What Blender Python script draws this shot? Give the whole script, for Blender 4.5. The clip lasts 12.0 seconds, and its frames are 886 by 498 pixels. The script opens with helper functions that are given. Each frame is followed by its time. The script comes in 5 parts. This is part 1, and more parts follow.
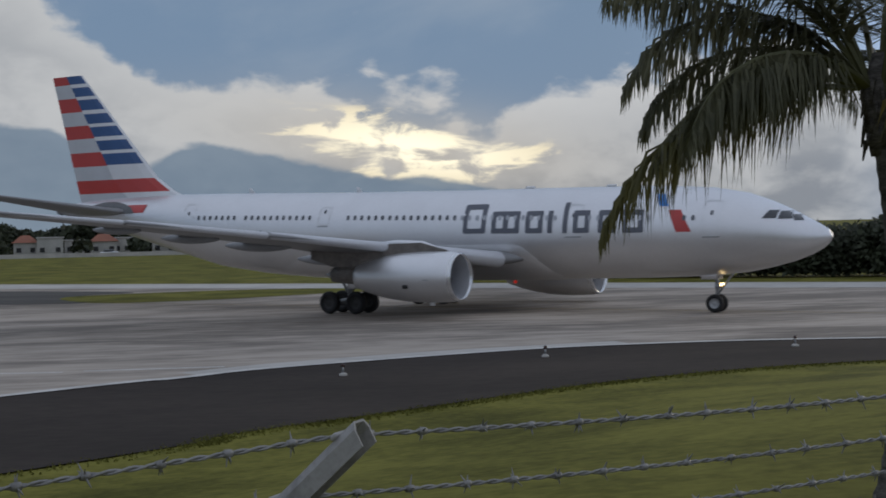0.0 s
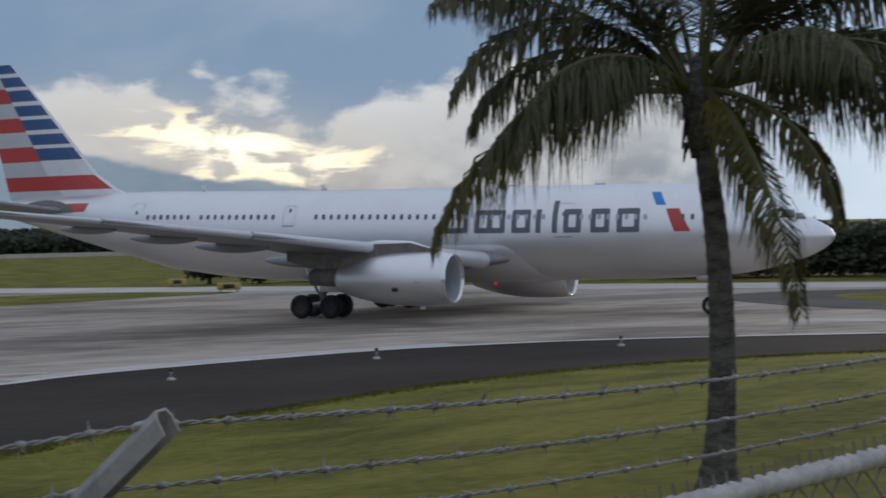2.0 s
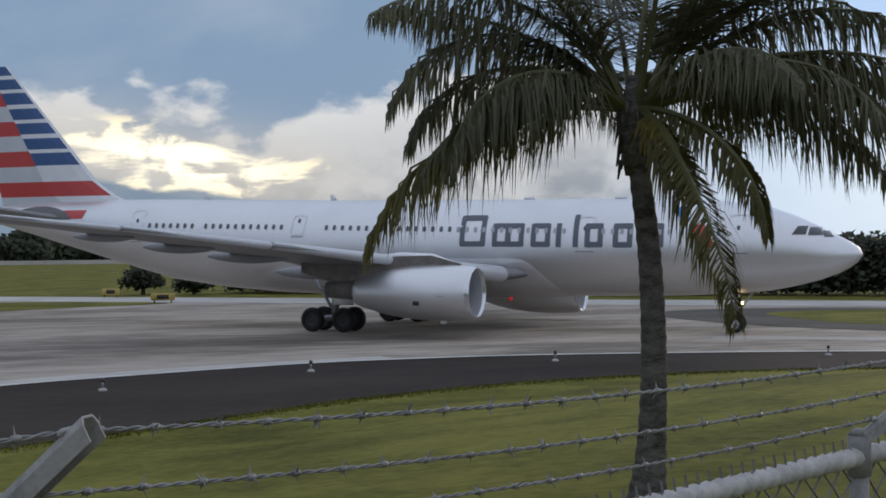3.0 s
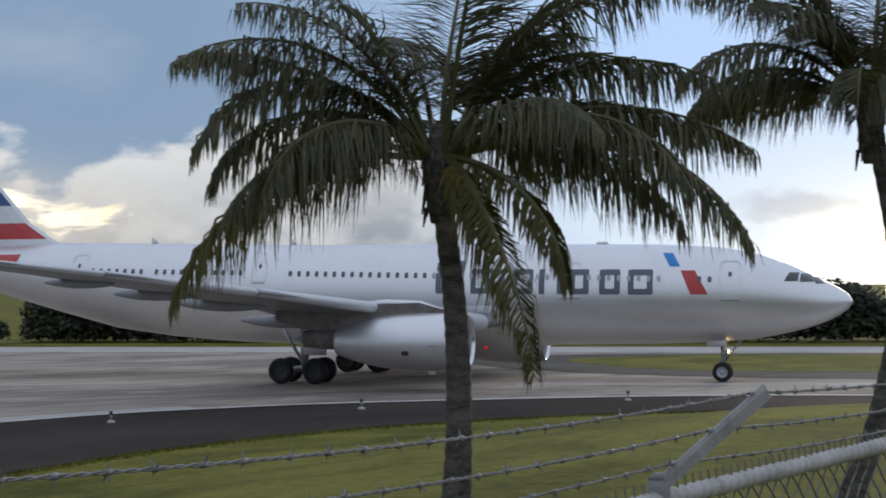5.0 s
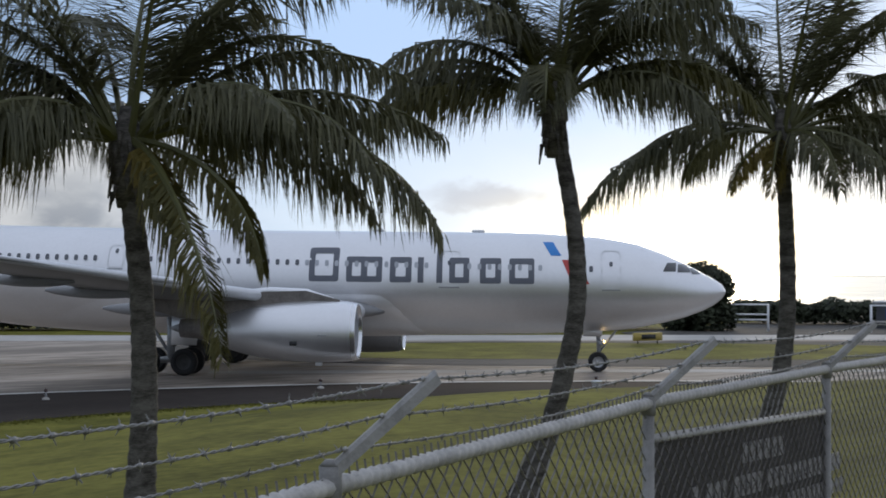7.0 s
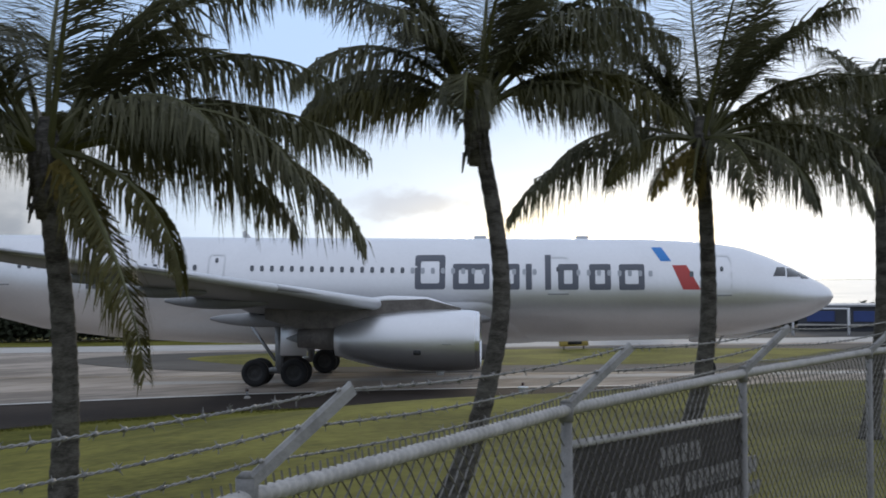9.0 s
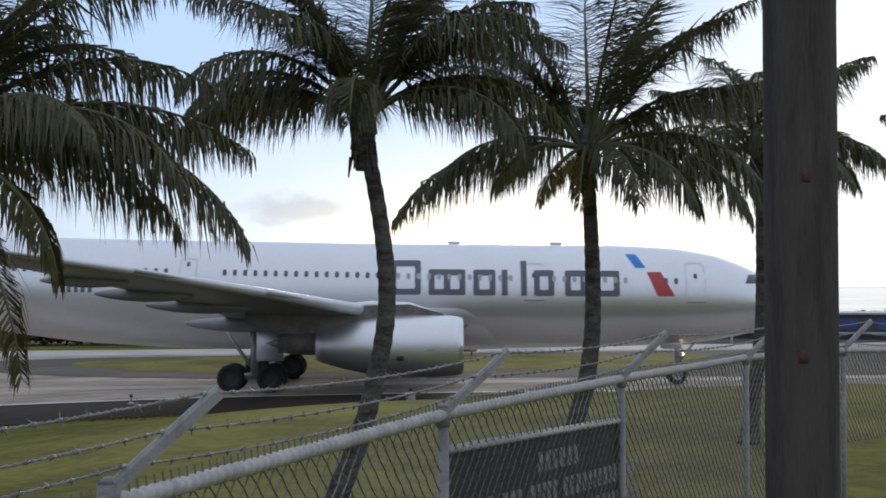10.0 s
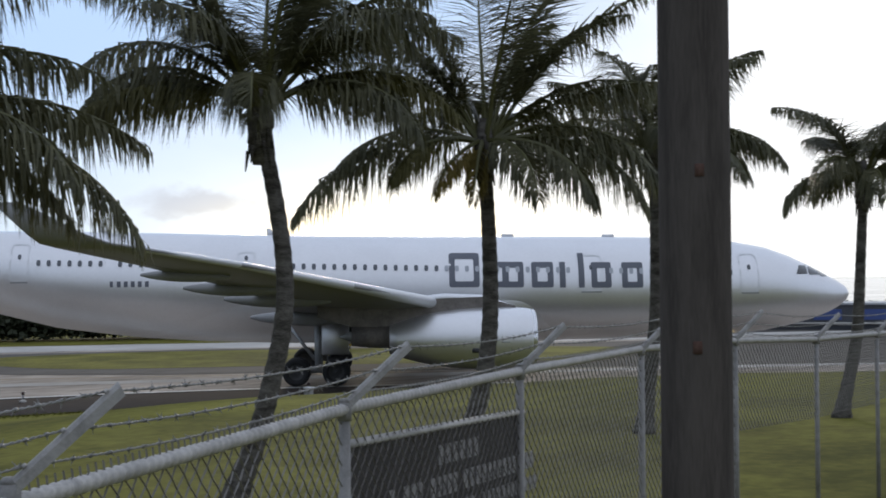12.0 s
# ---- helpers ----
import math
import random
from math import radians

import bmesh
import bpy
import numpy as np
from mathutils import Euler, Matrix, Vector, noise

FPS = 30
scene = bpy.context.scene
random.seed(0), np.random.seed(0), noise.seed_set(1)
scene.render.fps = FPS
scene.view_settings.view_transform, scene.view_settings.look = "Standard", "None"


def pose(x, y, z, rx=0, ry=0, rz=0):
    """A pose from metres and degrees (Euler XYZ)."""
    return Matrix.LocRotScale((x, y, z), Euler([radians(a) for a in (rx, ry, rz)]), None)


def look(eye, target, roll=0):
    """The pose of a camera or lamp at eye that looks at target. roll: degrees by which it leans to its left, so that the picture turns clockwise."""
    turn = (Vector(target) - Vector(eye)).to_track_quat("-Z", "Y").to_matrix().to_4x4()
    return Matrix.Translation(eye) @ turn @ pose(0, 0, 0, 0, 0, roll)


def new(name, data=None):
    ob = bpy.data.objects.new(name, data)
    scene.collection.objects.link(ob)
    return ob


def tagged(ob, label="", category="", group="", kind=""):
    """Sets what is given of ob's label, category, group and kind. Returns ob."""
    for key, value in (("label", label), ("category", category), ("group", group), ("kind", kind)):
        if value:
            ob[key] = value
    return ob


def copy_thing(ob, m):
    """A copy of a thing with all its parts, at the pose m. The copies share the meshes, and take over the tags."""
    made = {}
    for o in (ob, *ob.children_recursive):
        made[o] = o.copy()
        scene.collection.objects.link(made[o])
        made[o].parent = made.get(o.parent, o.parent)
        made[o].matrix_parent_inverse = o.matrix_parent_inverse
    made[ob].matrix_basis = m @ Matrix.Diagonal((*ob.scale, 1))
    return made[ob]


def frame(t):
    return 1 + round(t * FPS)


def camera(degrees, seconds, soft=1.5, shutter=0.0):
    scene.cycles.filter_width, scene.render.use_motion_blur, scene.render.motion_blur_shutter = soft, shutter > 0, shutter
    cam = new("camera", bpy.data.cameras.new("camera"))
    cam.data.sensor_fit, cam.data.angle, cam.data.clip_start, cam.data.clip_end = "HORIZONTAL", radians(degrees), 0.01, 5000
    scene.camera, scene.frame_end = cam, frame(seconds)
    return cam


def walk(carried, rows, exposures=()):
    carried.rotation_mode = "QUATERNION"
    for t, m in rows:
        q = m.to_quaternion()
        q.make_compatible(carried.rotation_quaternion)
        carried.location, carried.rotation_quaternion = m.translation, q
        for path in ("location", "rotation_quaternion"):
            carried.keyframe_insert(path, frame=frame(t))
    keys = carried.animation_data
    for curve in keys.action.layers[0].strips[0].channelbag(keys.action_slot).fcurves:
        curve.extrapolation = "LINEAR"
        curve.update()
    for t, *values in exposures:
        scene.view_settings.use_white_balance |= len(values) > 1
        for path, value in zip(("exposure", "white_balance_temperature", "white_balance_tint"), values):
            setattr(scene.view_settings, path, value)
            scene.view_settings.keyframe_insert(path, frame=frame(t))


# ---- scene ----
# ---- camera ----
cam = camera(34.14, 12.0, soft=1.7, shutter=0.4)


def held(x, y, z, turn, tilt, roll):
    """A camera pose: turn clockwise from +y, tilt up, roll to its left, in degrees."""
    return pose(x, y, z, 90 + tilt, 0, -turn) @ pose(0, 0, 0, 0, 0, roll)


walk(cam, [(t, held(x, y, z, a, b, c)) for t, x, y, z, a, b, c in [
    (0.0, -0.142, -0.003, 5.320, 11.049, -0.895, -1.184),
    (0.5, -0.121, 0.032, 5.297, 9.807, -0.804, -1.523),
    (1.0, -0.114, 0.106, 5.283, 9.517, 0.037, -1.320),
    (1.5, -0.110, 0.001, 5.294, 12.491, -0.242, -2.010),
    (2.0, -0.092, 0.033, 5.284, 17.712, -0.908, -1.191),
    (2.5, -0.089, 0.023, 5.282, 20.185, -0.494, -0.062),
    (3.0, -0.090, -0.013, 5.281, 20.239, -0.395, -0.364),
    (3.5, -0.036, -0.009, 5.280, 21.733, 1.337, -0.725),
    (5.5, -0.061, 0.053, 5.272, 30.977, 0.858, -0.246),
    (6.0, -0.010, 0.061, 5.265, 34.568, 0.372, -0.299),
    (6.5, -0.008, 0.032, 5.272, 37.325, 0.916, -0.421),
    (7.0, 0.024, 0.037, 5.268, 39.944, 0.974, 0.157),
    (9.0, 0.021, -0.031, 5.281, 42.847, 1.260, -0.409),
    (9.5, 0.097, -0.024, 5.285, 46.685, 1.936, -1.244),
    (10.0, 0.098, -0.043, 5.270, 47.207, 1.481, -0.065),
    (10.5, 0.087, -0.013, 5.283, 44.875, 1.770, -0.765),
    (11.0, 0.039, -0.041, 5.271, 45.258, 1.064, -0.625),
    (11.5, 0.060, -0.033, 5.282, 48.749, 1.225, -0.200),
    (12.0, 0.058, -0.054, 5.277, 51.298, 1.193, -0.439),
]], exposures=[(0.0, -0.14), (2.0, 0.08), (3.2, 0.22), (6.5, 0.28), (9.0, 0.36), (12.0, 0.38)])

# ---- world, sun ----
SUN_TURN, SUN_RISE = 49.0, 5.0


def node_graph(tree):
    """Short makers of math nodes in one node tree."""
    def put(socket, value):
        if hasattr(value, "links"):
            tree.links.new(value, socket)
        else:
            socket.default_value = value

    def calc(op, a, b=0.0, c=0.0):
        n = tree.nodes.new("ShaderNodeMath")
        n.operation = op
        put(n.inputs[0], a), put(n.inputs[1], b), put(n.inputs[2], c)
        return n.outputs[0]

    def smooth(v, lo, hi):
        n = tree.nodes.new("ShaderNodeMapRange")
        n.interpolation_type = "SMOOTHSTEP"
        put(n.inputs["Value"], v), put(n.inputs["From Min"], lo), put(n.inputs["From Max"], hi)
        return n.outputs["Result"]

    def blend(f, a, b, mode="MIX"):
        n = tree.nodes.new("ShaderNodeMix")
        n.data_type, n.blend_type, n.clamp_factor = "RGBA", mode, True
        put(n.inputs["Factor"], f), put(n.inputs["A"], a), put(n.inputs["B"], b)
        return n.outputs["Result"]

    def speckle(vector, scale, detail=6.0, rough=0.55, warp=0.0):
        n = tree.nodes.new("ShaderNodeTexNoise")
        tree.links.new(vector, n.inputs["Vector"])
        n.inputs["Scale"].default_value, n.inputs["Detail"].default_value = scale, detail
        n.inputs["Roughness"].default_value, n.inputs["Distortion"].default_value = rough, warp
        return n.outputs["Fac"]
    return put, calc, smooth, blend, speckle


def build_sky():
    world = bpy.data.worlds.new("sky")
    scene.world = world
    world.use_nodes = True
    tree = world.node_tree
    tree.nodes.clear()
    put, calc, smooth, blend, speckle = node_graph(tree)
    out = tree.nodes.new("ShaderNodeOutputWorld")
    back = tree.nodes.new("ShaderNodeBackground")
    tree.links.new(back.outputs[0], out.inputs[0])
    air = tree.nodes.new("ShaderNodeTexSky")
    air.sky_type, air.sun_disc = "NISHITA", False
    air.sun_elevation, air.sun_rotation = radians(SUN_RISE), radians(SUN_TURN)
    coord = tree.nodes.new("ShaderNodeTexCoord")
    split = tree.nodes.new("ShaderNodeSeparateXYZ")
    tree.links.new(coord.outputs["Generated"], split.inputs[0])
    x, y, z = split.outputs
    turn = calc("ARCTAN2", x, y)                       # radians clockwise from +y
    rise = calc("ARCSINE", z)
    flat = tree.nodes.new("ShaderNodeCombineXYZ")      # clouds lie in layers: stretch them sideways
    put(flat.inputs[0], turn), put(flat.inputs[1], calc("MULTIPLY", rise, 1.7)), put(flat.inputs[2], 0.37)
    v = flat.outputs[0]
    big = speckle(v, 5.0, 8.0, 0.55, 0.3)
    puff = speckle(v, 12.0, 5.0, 0.50, 0.25)
    fine = speckle(v, 36.0, 5.0, 0.52, 0.3)
    long = tree.nodes.new("ShaderNodeCombineXYZ")     # drawn-out shreds of cloud near the horizon
    put(long.inputs[0], turn), put(long.inputs[1], calc("MULTIPLY", rise, 4.6)), put(long.inputs[2], 2.7)
    shred = speckle(long.outputs[0], 11.0, 6.0, 0.55, 0.4)
    wave = calc("ADD", calc("MULTIPLY", calc("SUBTRACT", puff, 0.5), 0.115), calc("MULTIPLY", calc("SUBTRACT", fine, 0.5), 0.035))
    # clear evening sky between the clouds
    blue = blend(0.9, blend(1.0, air.outputs[0], (0.05, 0.05, 0.05, 1), "MULTIPLY"), (0.20, 0.30, 0.45, 1))
    pale = blend(smooth(turn, 0.30, 0.62), blue, (0.42, 0.57, 0.82, 1))
    pale = blend(calc("MULTIPLY", smooth(rise, 0.16, 0.03), smooth(turn, 0.40, 0.62)), pale, (0.62, 0.73, 0.86, 1))
    shade = calc("ADD", calc("MULTIPLY", puff, 0.7), calc("MULTIPLY", fine, 0.3))
    # grey veil over the clear sky
    veil = blend(calc("MULTIPLY", smooth(calc("ADD", big, calc("MULTIPLY", rise, 0.3)), 0.5, 0.75), smooth(turn, 0.62, 0.40)), pale, (0.27, 0.35, 0.46, 1))
    # bank of cumulus with its ragged top
    left_rise = calc("MULTIPLY", smooth(turn, 0.05, -0.17), 0.12)
    far_rise = calc("MULTIPLY", smooth(turn, 0.82, 1.05), 0.16)
    dip = calc("MULTIPLY", calc("MULTIPLY", smooth(turn, 0.05, 0.20), smooth(turn, 0.36, 0.24)), -0.018)
    top = calc("ADD", calc("ADD", calc("ADD", 0.104, dip), left_rise), far_rise)
    bank = smooth(calc("SUBTRACT", calc("ADD", top, wave), rise), -0.006, 0.010)
    thins = smooth(turn, 0.44, 0.60)                   # the bank ends short of the sun, over pale clear sky
    bank = calc("MULTIPLY", bank, calc("SUBTRACT", 1.0, calc("MULTIPLY", thins, 0.86)))
    edge = smooth(calc("SUBTRACT", calc("ADD", top, wave), rise), 0.06, 0.0)
    grey = blend(smooth(shade, 0.40, 0.60), (0.27, 0.295, 0.335, 1), (0.50, 0.515, 0.535, 1))
    lit = blend(calc("MULTIPLY", edge, 0.75), grey, (0.66, 0.67, 0.68, 1))
    lit = blend(calc("MULTIPLY", smooth(turn, 0.16, -0.04), 0.55), lit, blend(shade, (0.44, 0.46, 0.48, 1), (0.70, 0.71, 0.72, 1)))
    sky = blend(bank, veil, lit)
    # thin bright cloud round the hidden sun
    gx = calc("DIVIDE", calc("SUBTRACT", turn, 0.99), 0.22)
    gy = calc("DIVIDE", calc("SUBTRACT", rise, 0.02), 0.105)
    near = calc("POWER", 2.718, calc("MULTIPLY", calc("ADD", calc("MULTIPLY", gx, gx), calc("MULTIPLY", gy, gy)), -1.0))
    bright = calc("MULTIPLY", near, calc("ADD", 0.55, calc("MULTIPLY", puff, 0.9)))
    sky = blend(bright, sky, (1.06, 1.05, 1.03, 1))
    # thin white overcast on the sun's far side
    thinned = calc("MULTIPLY", calc("MULTIPLY", smooth(turn, 0.90, 1.16), smooth(turn, 2.3, 1.5)), smooth(rise, 0.7, 0.3))
    sky = blend(calc("MULTIPLY", thinned, calc("ADD", 0.55, calc("MULTIPLY", puff, 0.5))), sky, (0.98, 0.975, 0.97, 1))
    spot_x = calc("DIVIDE", calc("SUBTRACT", turn, 0.725), 0.045)      # a small grey cloud short of the sun
    spot_y = calc("DIVIDE", calc("SUBTRACT", rise, calc("ADD", 0.050, calc("MULTIPLY", calc("SUBTRACT", puff, 0.5), 0.05))), 0.009)
    spot = calc("POWER", 2.718, calc("MULTIPLY", calc("ADD", calc("MULTIPLY", spot_x, spot_x), calc("MULTIPLY", spot_y, spot_y)), -1.0))
    sky = blend(calc("MULTIPLY", smooth(calc("ADD", spot, calc("MULTIPLY", calc("SUBTRACT", fine, 0.5), 0.9)), 0.15, 0.75), 0.75), sky, (0.46, 0.49, 0.56, 1))
    hx = calc("DIVIDE", calc("SUBTRACT", turn, radians(SUN_TURN)), 0.10)
    hy = calc("DIVIDE", calc("SUBTRACT", rise, 0.022), 0.030)
    core = calc("POWER", 2.718, calc("MULTIPLY", calc("ADD", calc("MULTIPLY", hx, hx), calc("MULTIPLY", hy, hy)), -1.0))
    sky = blend(calc("MULTIPLY", core, 0.8), sky, (2.2, 1.75, 0.95, 1))
    # a break in the bank through which the sunset sky shows
    bx = calc("DIVIDE", calc("SUBTRACT", turn, 0.172), 0.088)
    by = calc("DIVIDE", calc("SUBTRACT", rise, calc("ADD", 0.055, calc("MULTIPLY", calc("SUBTRACT", turn, 0.172), -0.13))), 0.020)
    hole = calc("POWER", 2.718, calc("MULTIPLY", calc("ADD", calc("MULTIPLY", bx, bx), calc("MULTIPLY", by, by)), -1.0))
    torn = smooth(calc("ADD", hole, calc("MULTIPLY", calc("SUBTRACT", shred, 0.5), 3.0)), 0.48, 0.80)
    warm = calc("POWER", hole, 0.45)
    sky = blend(calc("MULTIPLY", warm, 0.55), sky, (0.60, 0.54, 0.45, 1))
    torn = calc("MULTIPLY", calc("MULTIPLY", torn, smooth(hole, 0.06, 0.30)), smooth(calc("ADD", fine, calc("MULTIPLY", hole, 0.10)), 0.40, 0.55))
    sky = blend(torn, sky, blend(hole, (0.82, 0.72, 0.52, 1), (1.35, 1.24, 0.95, 1)))
    # low slate-blue cloud under the break
    gap_x = calc("DIVIDE", calc("SUBTRACT", turn, -0.025), 0.03)
    gap = calc("MULTIPLY", calc("POWER", 2.718, calc("MULTIPLY", calc("MULTIPLY", gap_x, gap_x), -1.0)), -0.020)
    low_top = calc("ADD", calc("ADD", calc("ADD", 0.050, gap), calc("MULTIPLY", calc("SUBTRACT", turn, 0.08), -0.13)), calc("MULTIPLY", wave, 0.25))
    low = calc("MULTIPLY", smooth(calc("SUBTRACT", low_top, rise), -0.001, 0.004), smooth(turn, 0.28, 0.23))
    sky = blend(calc("MULTIPLY", low, 0.92), sky, blend(shade, (0.13, 0.19, 0.27, 1), (0.24, 0.31, 0.39, 1)))
    # higher up and behind, a broad pale overcast
    high = smooth(rise, 0.22, 0.75)
    sky = blend(calc("MULTIPLY", high, 0.9), sky, blend(shade, (0.39, 0.455, 0.60, 1), (0.61, 0.665, 0.775, 1)))
    behind = smooth(y, 0.15, -0.5)
    sky = blend(calc("MULTIPLY", behind, 0.75), sky, blend(shade, (0.35, 0.40, 0.51, 1), (0.56, 0.605, 0.70, 1)))
    # below the horizon the land's dull light
    sky = blend(smooth(rise, -0.004, -0.03), sky, (0.10, 0.11, 0.09, 1))
    tree.links.new(sky, back.inputs["Color"])
    back.inputs["Strength"].default_value = 1.0


build_sky()
sun_data = bpy.data.lights.new("sun", "SUN")
sun_data.energy, sun_data.angle, sun_data.color = 0.7, radians(12), (1.0, 0.86, 0.66)
sun = new("sun", sun_data)
sun.matrix_world = look((0, 0, 0), (-math.sin(radians(SUN_TURN)), -math.cos(radians(SUN_TURN)), -math.tan(radians(SUN_RISE + 4))))


# ---- materials ----
def material(name, color, rough=0.6, metal=0.0, vary=0.15, scale=3.0, fine=40.0, bump=0.0, tint=None, coat=0.0, glow=None, stretch=None, island=0.0, spec=0.5, spin=0.0, soft=0.2, thin=0.0):
    """A surface with colour that varies at two scales, fine relief and uneven gloss."""
    m = bpy.data.materials.new(name)
    m.use_nodes = True
    tree = m.node_tree
    put, calc, smooth, blend, speckle = node_graph(tree)
    base = tree.nodes["Principled BSDF"]
    coord = tree.nodes.new("ShaderNodeTexCoord")
    v = coord.outputs["Object"]
    if stretch:
        n = tree.nodes.new("ShaderNodeMapping")
        n.inputs["Scale"].default_value = stretch
        n.inputs["Rotation"].default_value = (0, 0, radians(spin))
        tree.links.new(v, n.inputs[0])
        v = n.outputs[0]
    wide, close = speckle(v, scale, 5.0, 0.6, 0.4), speckle(v, fine, 4.0, 0.6)
    dark = tuple(c * (1 - vary) for c in color[:3]) + (1,)
    light = tuple(min(1, c * (1 + vary)) for c in (tint or color)[:3]) + (1,)
    mixv = calc("ADD", calc("MULTIPLY", wide, 0.65), calc("MULTIPLY", close, 0.35))
    col = blend(smooth(mixv, 0.5 - soft, 0.5 + soft), dark, light)
    if island:
        geo = tree.nodes.new("ShaderNodeNewGeometry")
        col = blend(calc("MULTIPLY", geo.outputs["Random Per Island"], island), col, dark)
    tree.links.new(col, base.inputs["Base Color"])
    base.inputs["Metallic"].default_value = metal
    base.inputs["Specular IOR Level"].default_value = spec
    tree.links.new(calc("ADD", rough - 0.08, calc("MULTIPLY", wide, 0.16)), base.inputs["Roughness"])
    base.inputs["Coat Weight"].default_value = coat
    if glow:
        base.inputs["Emission Color"].default_value = (*glow[:3], 1)
        base.inputs["Emission Strength"].default_value = glow[3]
    if bump:
        n = tree.nodes.new("ShaderNodeBump")
        n.inputs["Strength"].default_value, n.inputs["Distance"].default_value = 0.6, bump
        tree.links.new(mixv, n.inputs["Height"])
        tree.links.new(n.outputs[0], base.inputs["Normal"])
    if thin:                                          # thin leaves let light through
        n, both = tree.nodes.new("ShaderNodeBsdfTranslucent"), tree.nodes.new("ShaderNodeMixShader")
        tree.links.new(col, n.inputs["Color"])
        both.inputs[0].default_value = thin
        tree.links.new(base.outputs[0], both.inputs[1]), tree.links.new(n.outputs[0], both.inputs[2])
        tree.links.new(both.outputs[0], tree.nodes["Material Output"].inputs["Surface"])
    return m


M_PAINT = material("aircraft_paint", (0.76, 0.765, 0.785), 0.42, 0.88, 0.04, 0.35, 6.0, coat=0.25)
M_PANEL = material("grey_panel", (0.36, 0.37, 0.39), 0.45, 0.2, 0.10, 0.8, 9.0)
M_WING = material("wing_grey", (0.27, 0.272, 0.28), 0.42, 0.1, 0.10, 0.5, 7.0)
M_PLATE = material("bare_grey_plate", (0.15, 0.152, 0.155), 0.5, 0.3, 0.15, 1.5, 12.0)
M_PYLON = material("sooty_pylon_panel", (0.165, 0.148, 0.135), 0.6, 0.1, 0.35, 1.6, 9.0)
M_LIP = material("polished_metal", (0.72, 0.73, 0.75), 0.22, 0.9, 0.05, 2.0, 20.0)
M_DARK = material("dark_duct", (0.022, 0.022, 0.024), 0.6, 0.0, 0.2, 2.0, 20.0)
M_FAN = material("fan_blades", (0.05, 0.05, 0.055), 0.4, 0.6, 0.2, 2.0, 20.0)
M_RED = material("red_paint", (0.50, 0.045, 0.040), 0.35, 0.0, 0.06, 0.6, 8.0, coat=0.3)
M_BLUE = material("blue_paint", (0.025, 0.085, 0.24), 0.35, 0.0, 0.08, 0.6, 8.0, coat=0.3)
M_SKYBLUE = material("light_blue_paint", (0.03, 0.22, 0.60), 0.35, 0.0, 0.06, 0.6, 8.0)
M_WHITE = material("white_paint", (0.74, 0.75, 0.77), 0.35, 0.0, 0.04, 0.6, 8.0, coat=0.3)
M_SILVER = material("silver_paint", (0.60, 0.61, 0.64), 0.33, 0.25, 0.06, 0.6, 8.0)
M_GREYMARK = material("slate_grey_paint", (0.125, 0.135, 0.165), 0.4, 0.0, 0.06, 0.8, 8.0)
M_GLASS = material("dark_glass", (0.02, 0.024, 0.03), 0.08, 0.0, 0.1, 2.0, 20.0, coat=0.8)
M_CABIN = material("cabin_window", (0.10, 0.11, 0.13), 0.2, 0.0, 0.1, 2.0, 20.0, coat=0.3)
M_SHADE = material("pale_window_shade", (0.42, 0.44, 0.48), 0.3, 0.0, 0.1, 2.0, 20.0, coat=0.3)
M_TYRE = material("tyre_rubber", (0.018, 0.018, 0.019), 0.8, 0.0, 0.25, 3.0, 30.0, 0.004)
M_RIM_DARK = material("dark_wheel_rim", (0.05, 0.05, 0.05), 0.7, 0.1, 0.3, 4.0, 30.0)
M_RIM = material("wheel_rim", (0.42, 0.43, 0.44), 0.4, 0.5, 0.12, 4.0, 30.0)
M_STRUT = material("gear_steel", (0.34, 0.35, 0.36), 0.45, 0.4, 0.2, 3.0, 30.0)
M_LAMP = material("taxi_lamp", (1.0, 0.75, 0.35), 0.3, 0.0, 0.0, glow=(1.0, 0.70, 0.30, 9.0))
M_GRASS = material("grass", (0.096, 0.097, 0.019), 0.95, 0.0, 0.36, 0.20, 3.2, 0.03, tint=(0.152, 0.143, 0.033), spec=0.05)
M_CONCRETE = material("concrete_taxiway", (0.318, 0.277, 0.237), 0.9, 0.0, 0.40, 0.16, 1.1, 0.003, stretch=(0.30, 1.0, 1), spec=0.12, spin=42, soft=0.12)
M_PALE = material("pale_concrete", (0.46, 0.44, 0.41), 0.9, 0.0, 0.16, 0.20, 1.6, 0.003, spec=0.15)
M_ASPHALT = material("asphalt_shoulder", (0.046, 0.038, 0.033), 0.92, 0.0, 0.28, 0.18, 2.6, 0.004, spec=0.08, stretch=(0.5, 1, 1), spin=35)
M_WORN = material("worn_asphalt", (0.085, 0.080, 0.074), 0.92, 0.0, 0.34, 0.25, 2.2, 0.004, spec=0.12, stretch=(0.25, 1, 1), spin=38)
M_LINE = material("line_paint", (0.52, 0.50, 0.47), 0.75, 0.0, 0.22, 0.6, 4.0)
M_YELLOW = material("faded_yellow_sign_paint", (0.40, 0.30, 0.08), 0.6, 0.0, 0.2, 2.0, 12.0)
M_GALV = material("galvanised_steel", (0.43, 0.415, 0.40), 0.6, 0.15, 0.25, 8.0, 90.0, 0.0006)
M_GALVDARK = material("weathered_steel", (0.235, 0.228, 0.22), 0.7, 0.15, 0.28, 8.0, 90.0, 0.0006)
M_NET = material("dull_netting_wire", (0.20, 0.188, 0.175), 0.7, 0.1, 0.25, 8.0, 90.0)
M_WIRE = material("barbed_wire_steel", (0.23, 0.225, 0.215), 0.55, 0.5, 0.3, 14.0, 120.0)
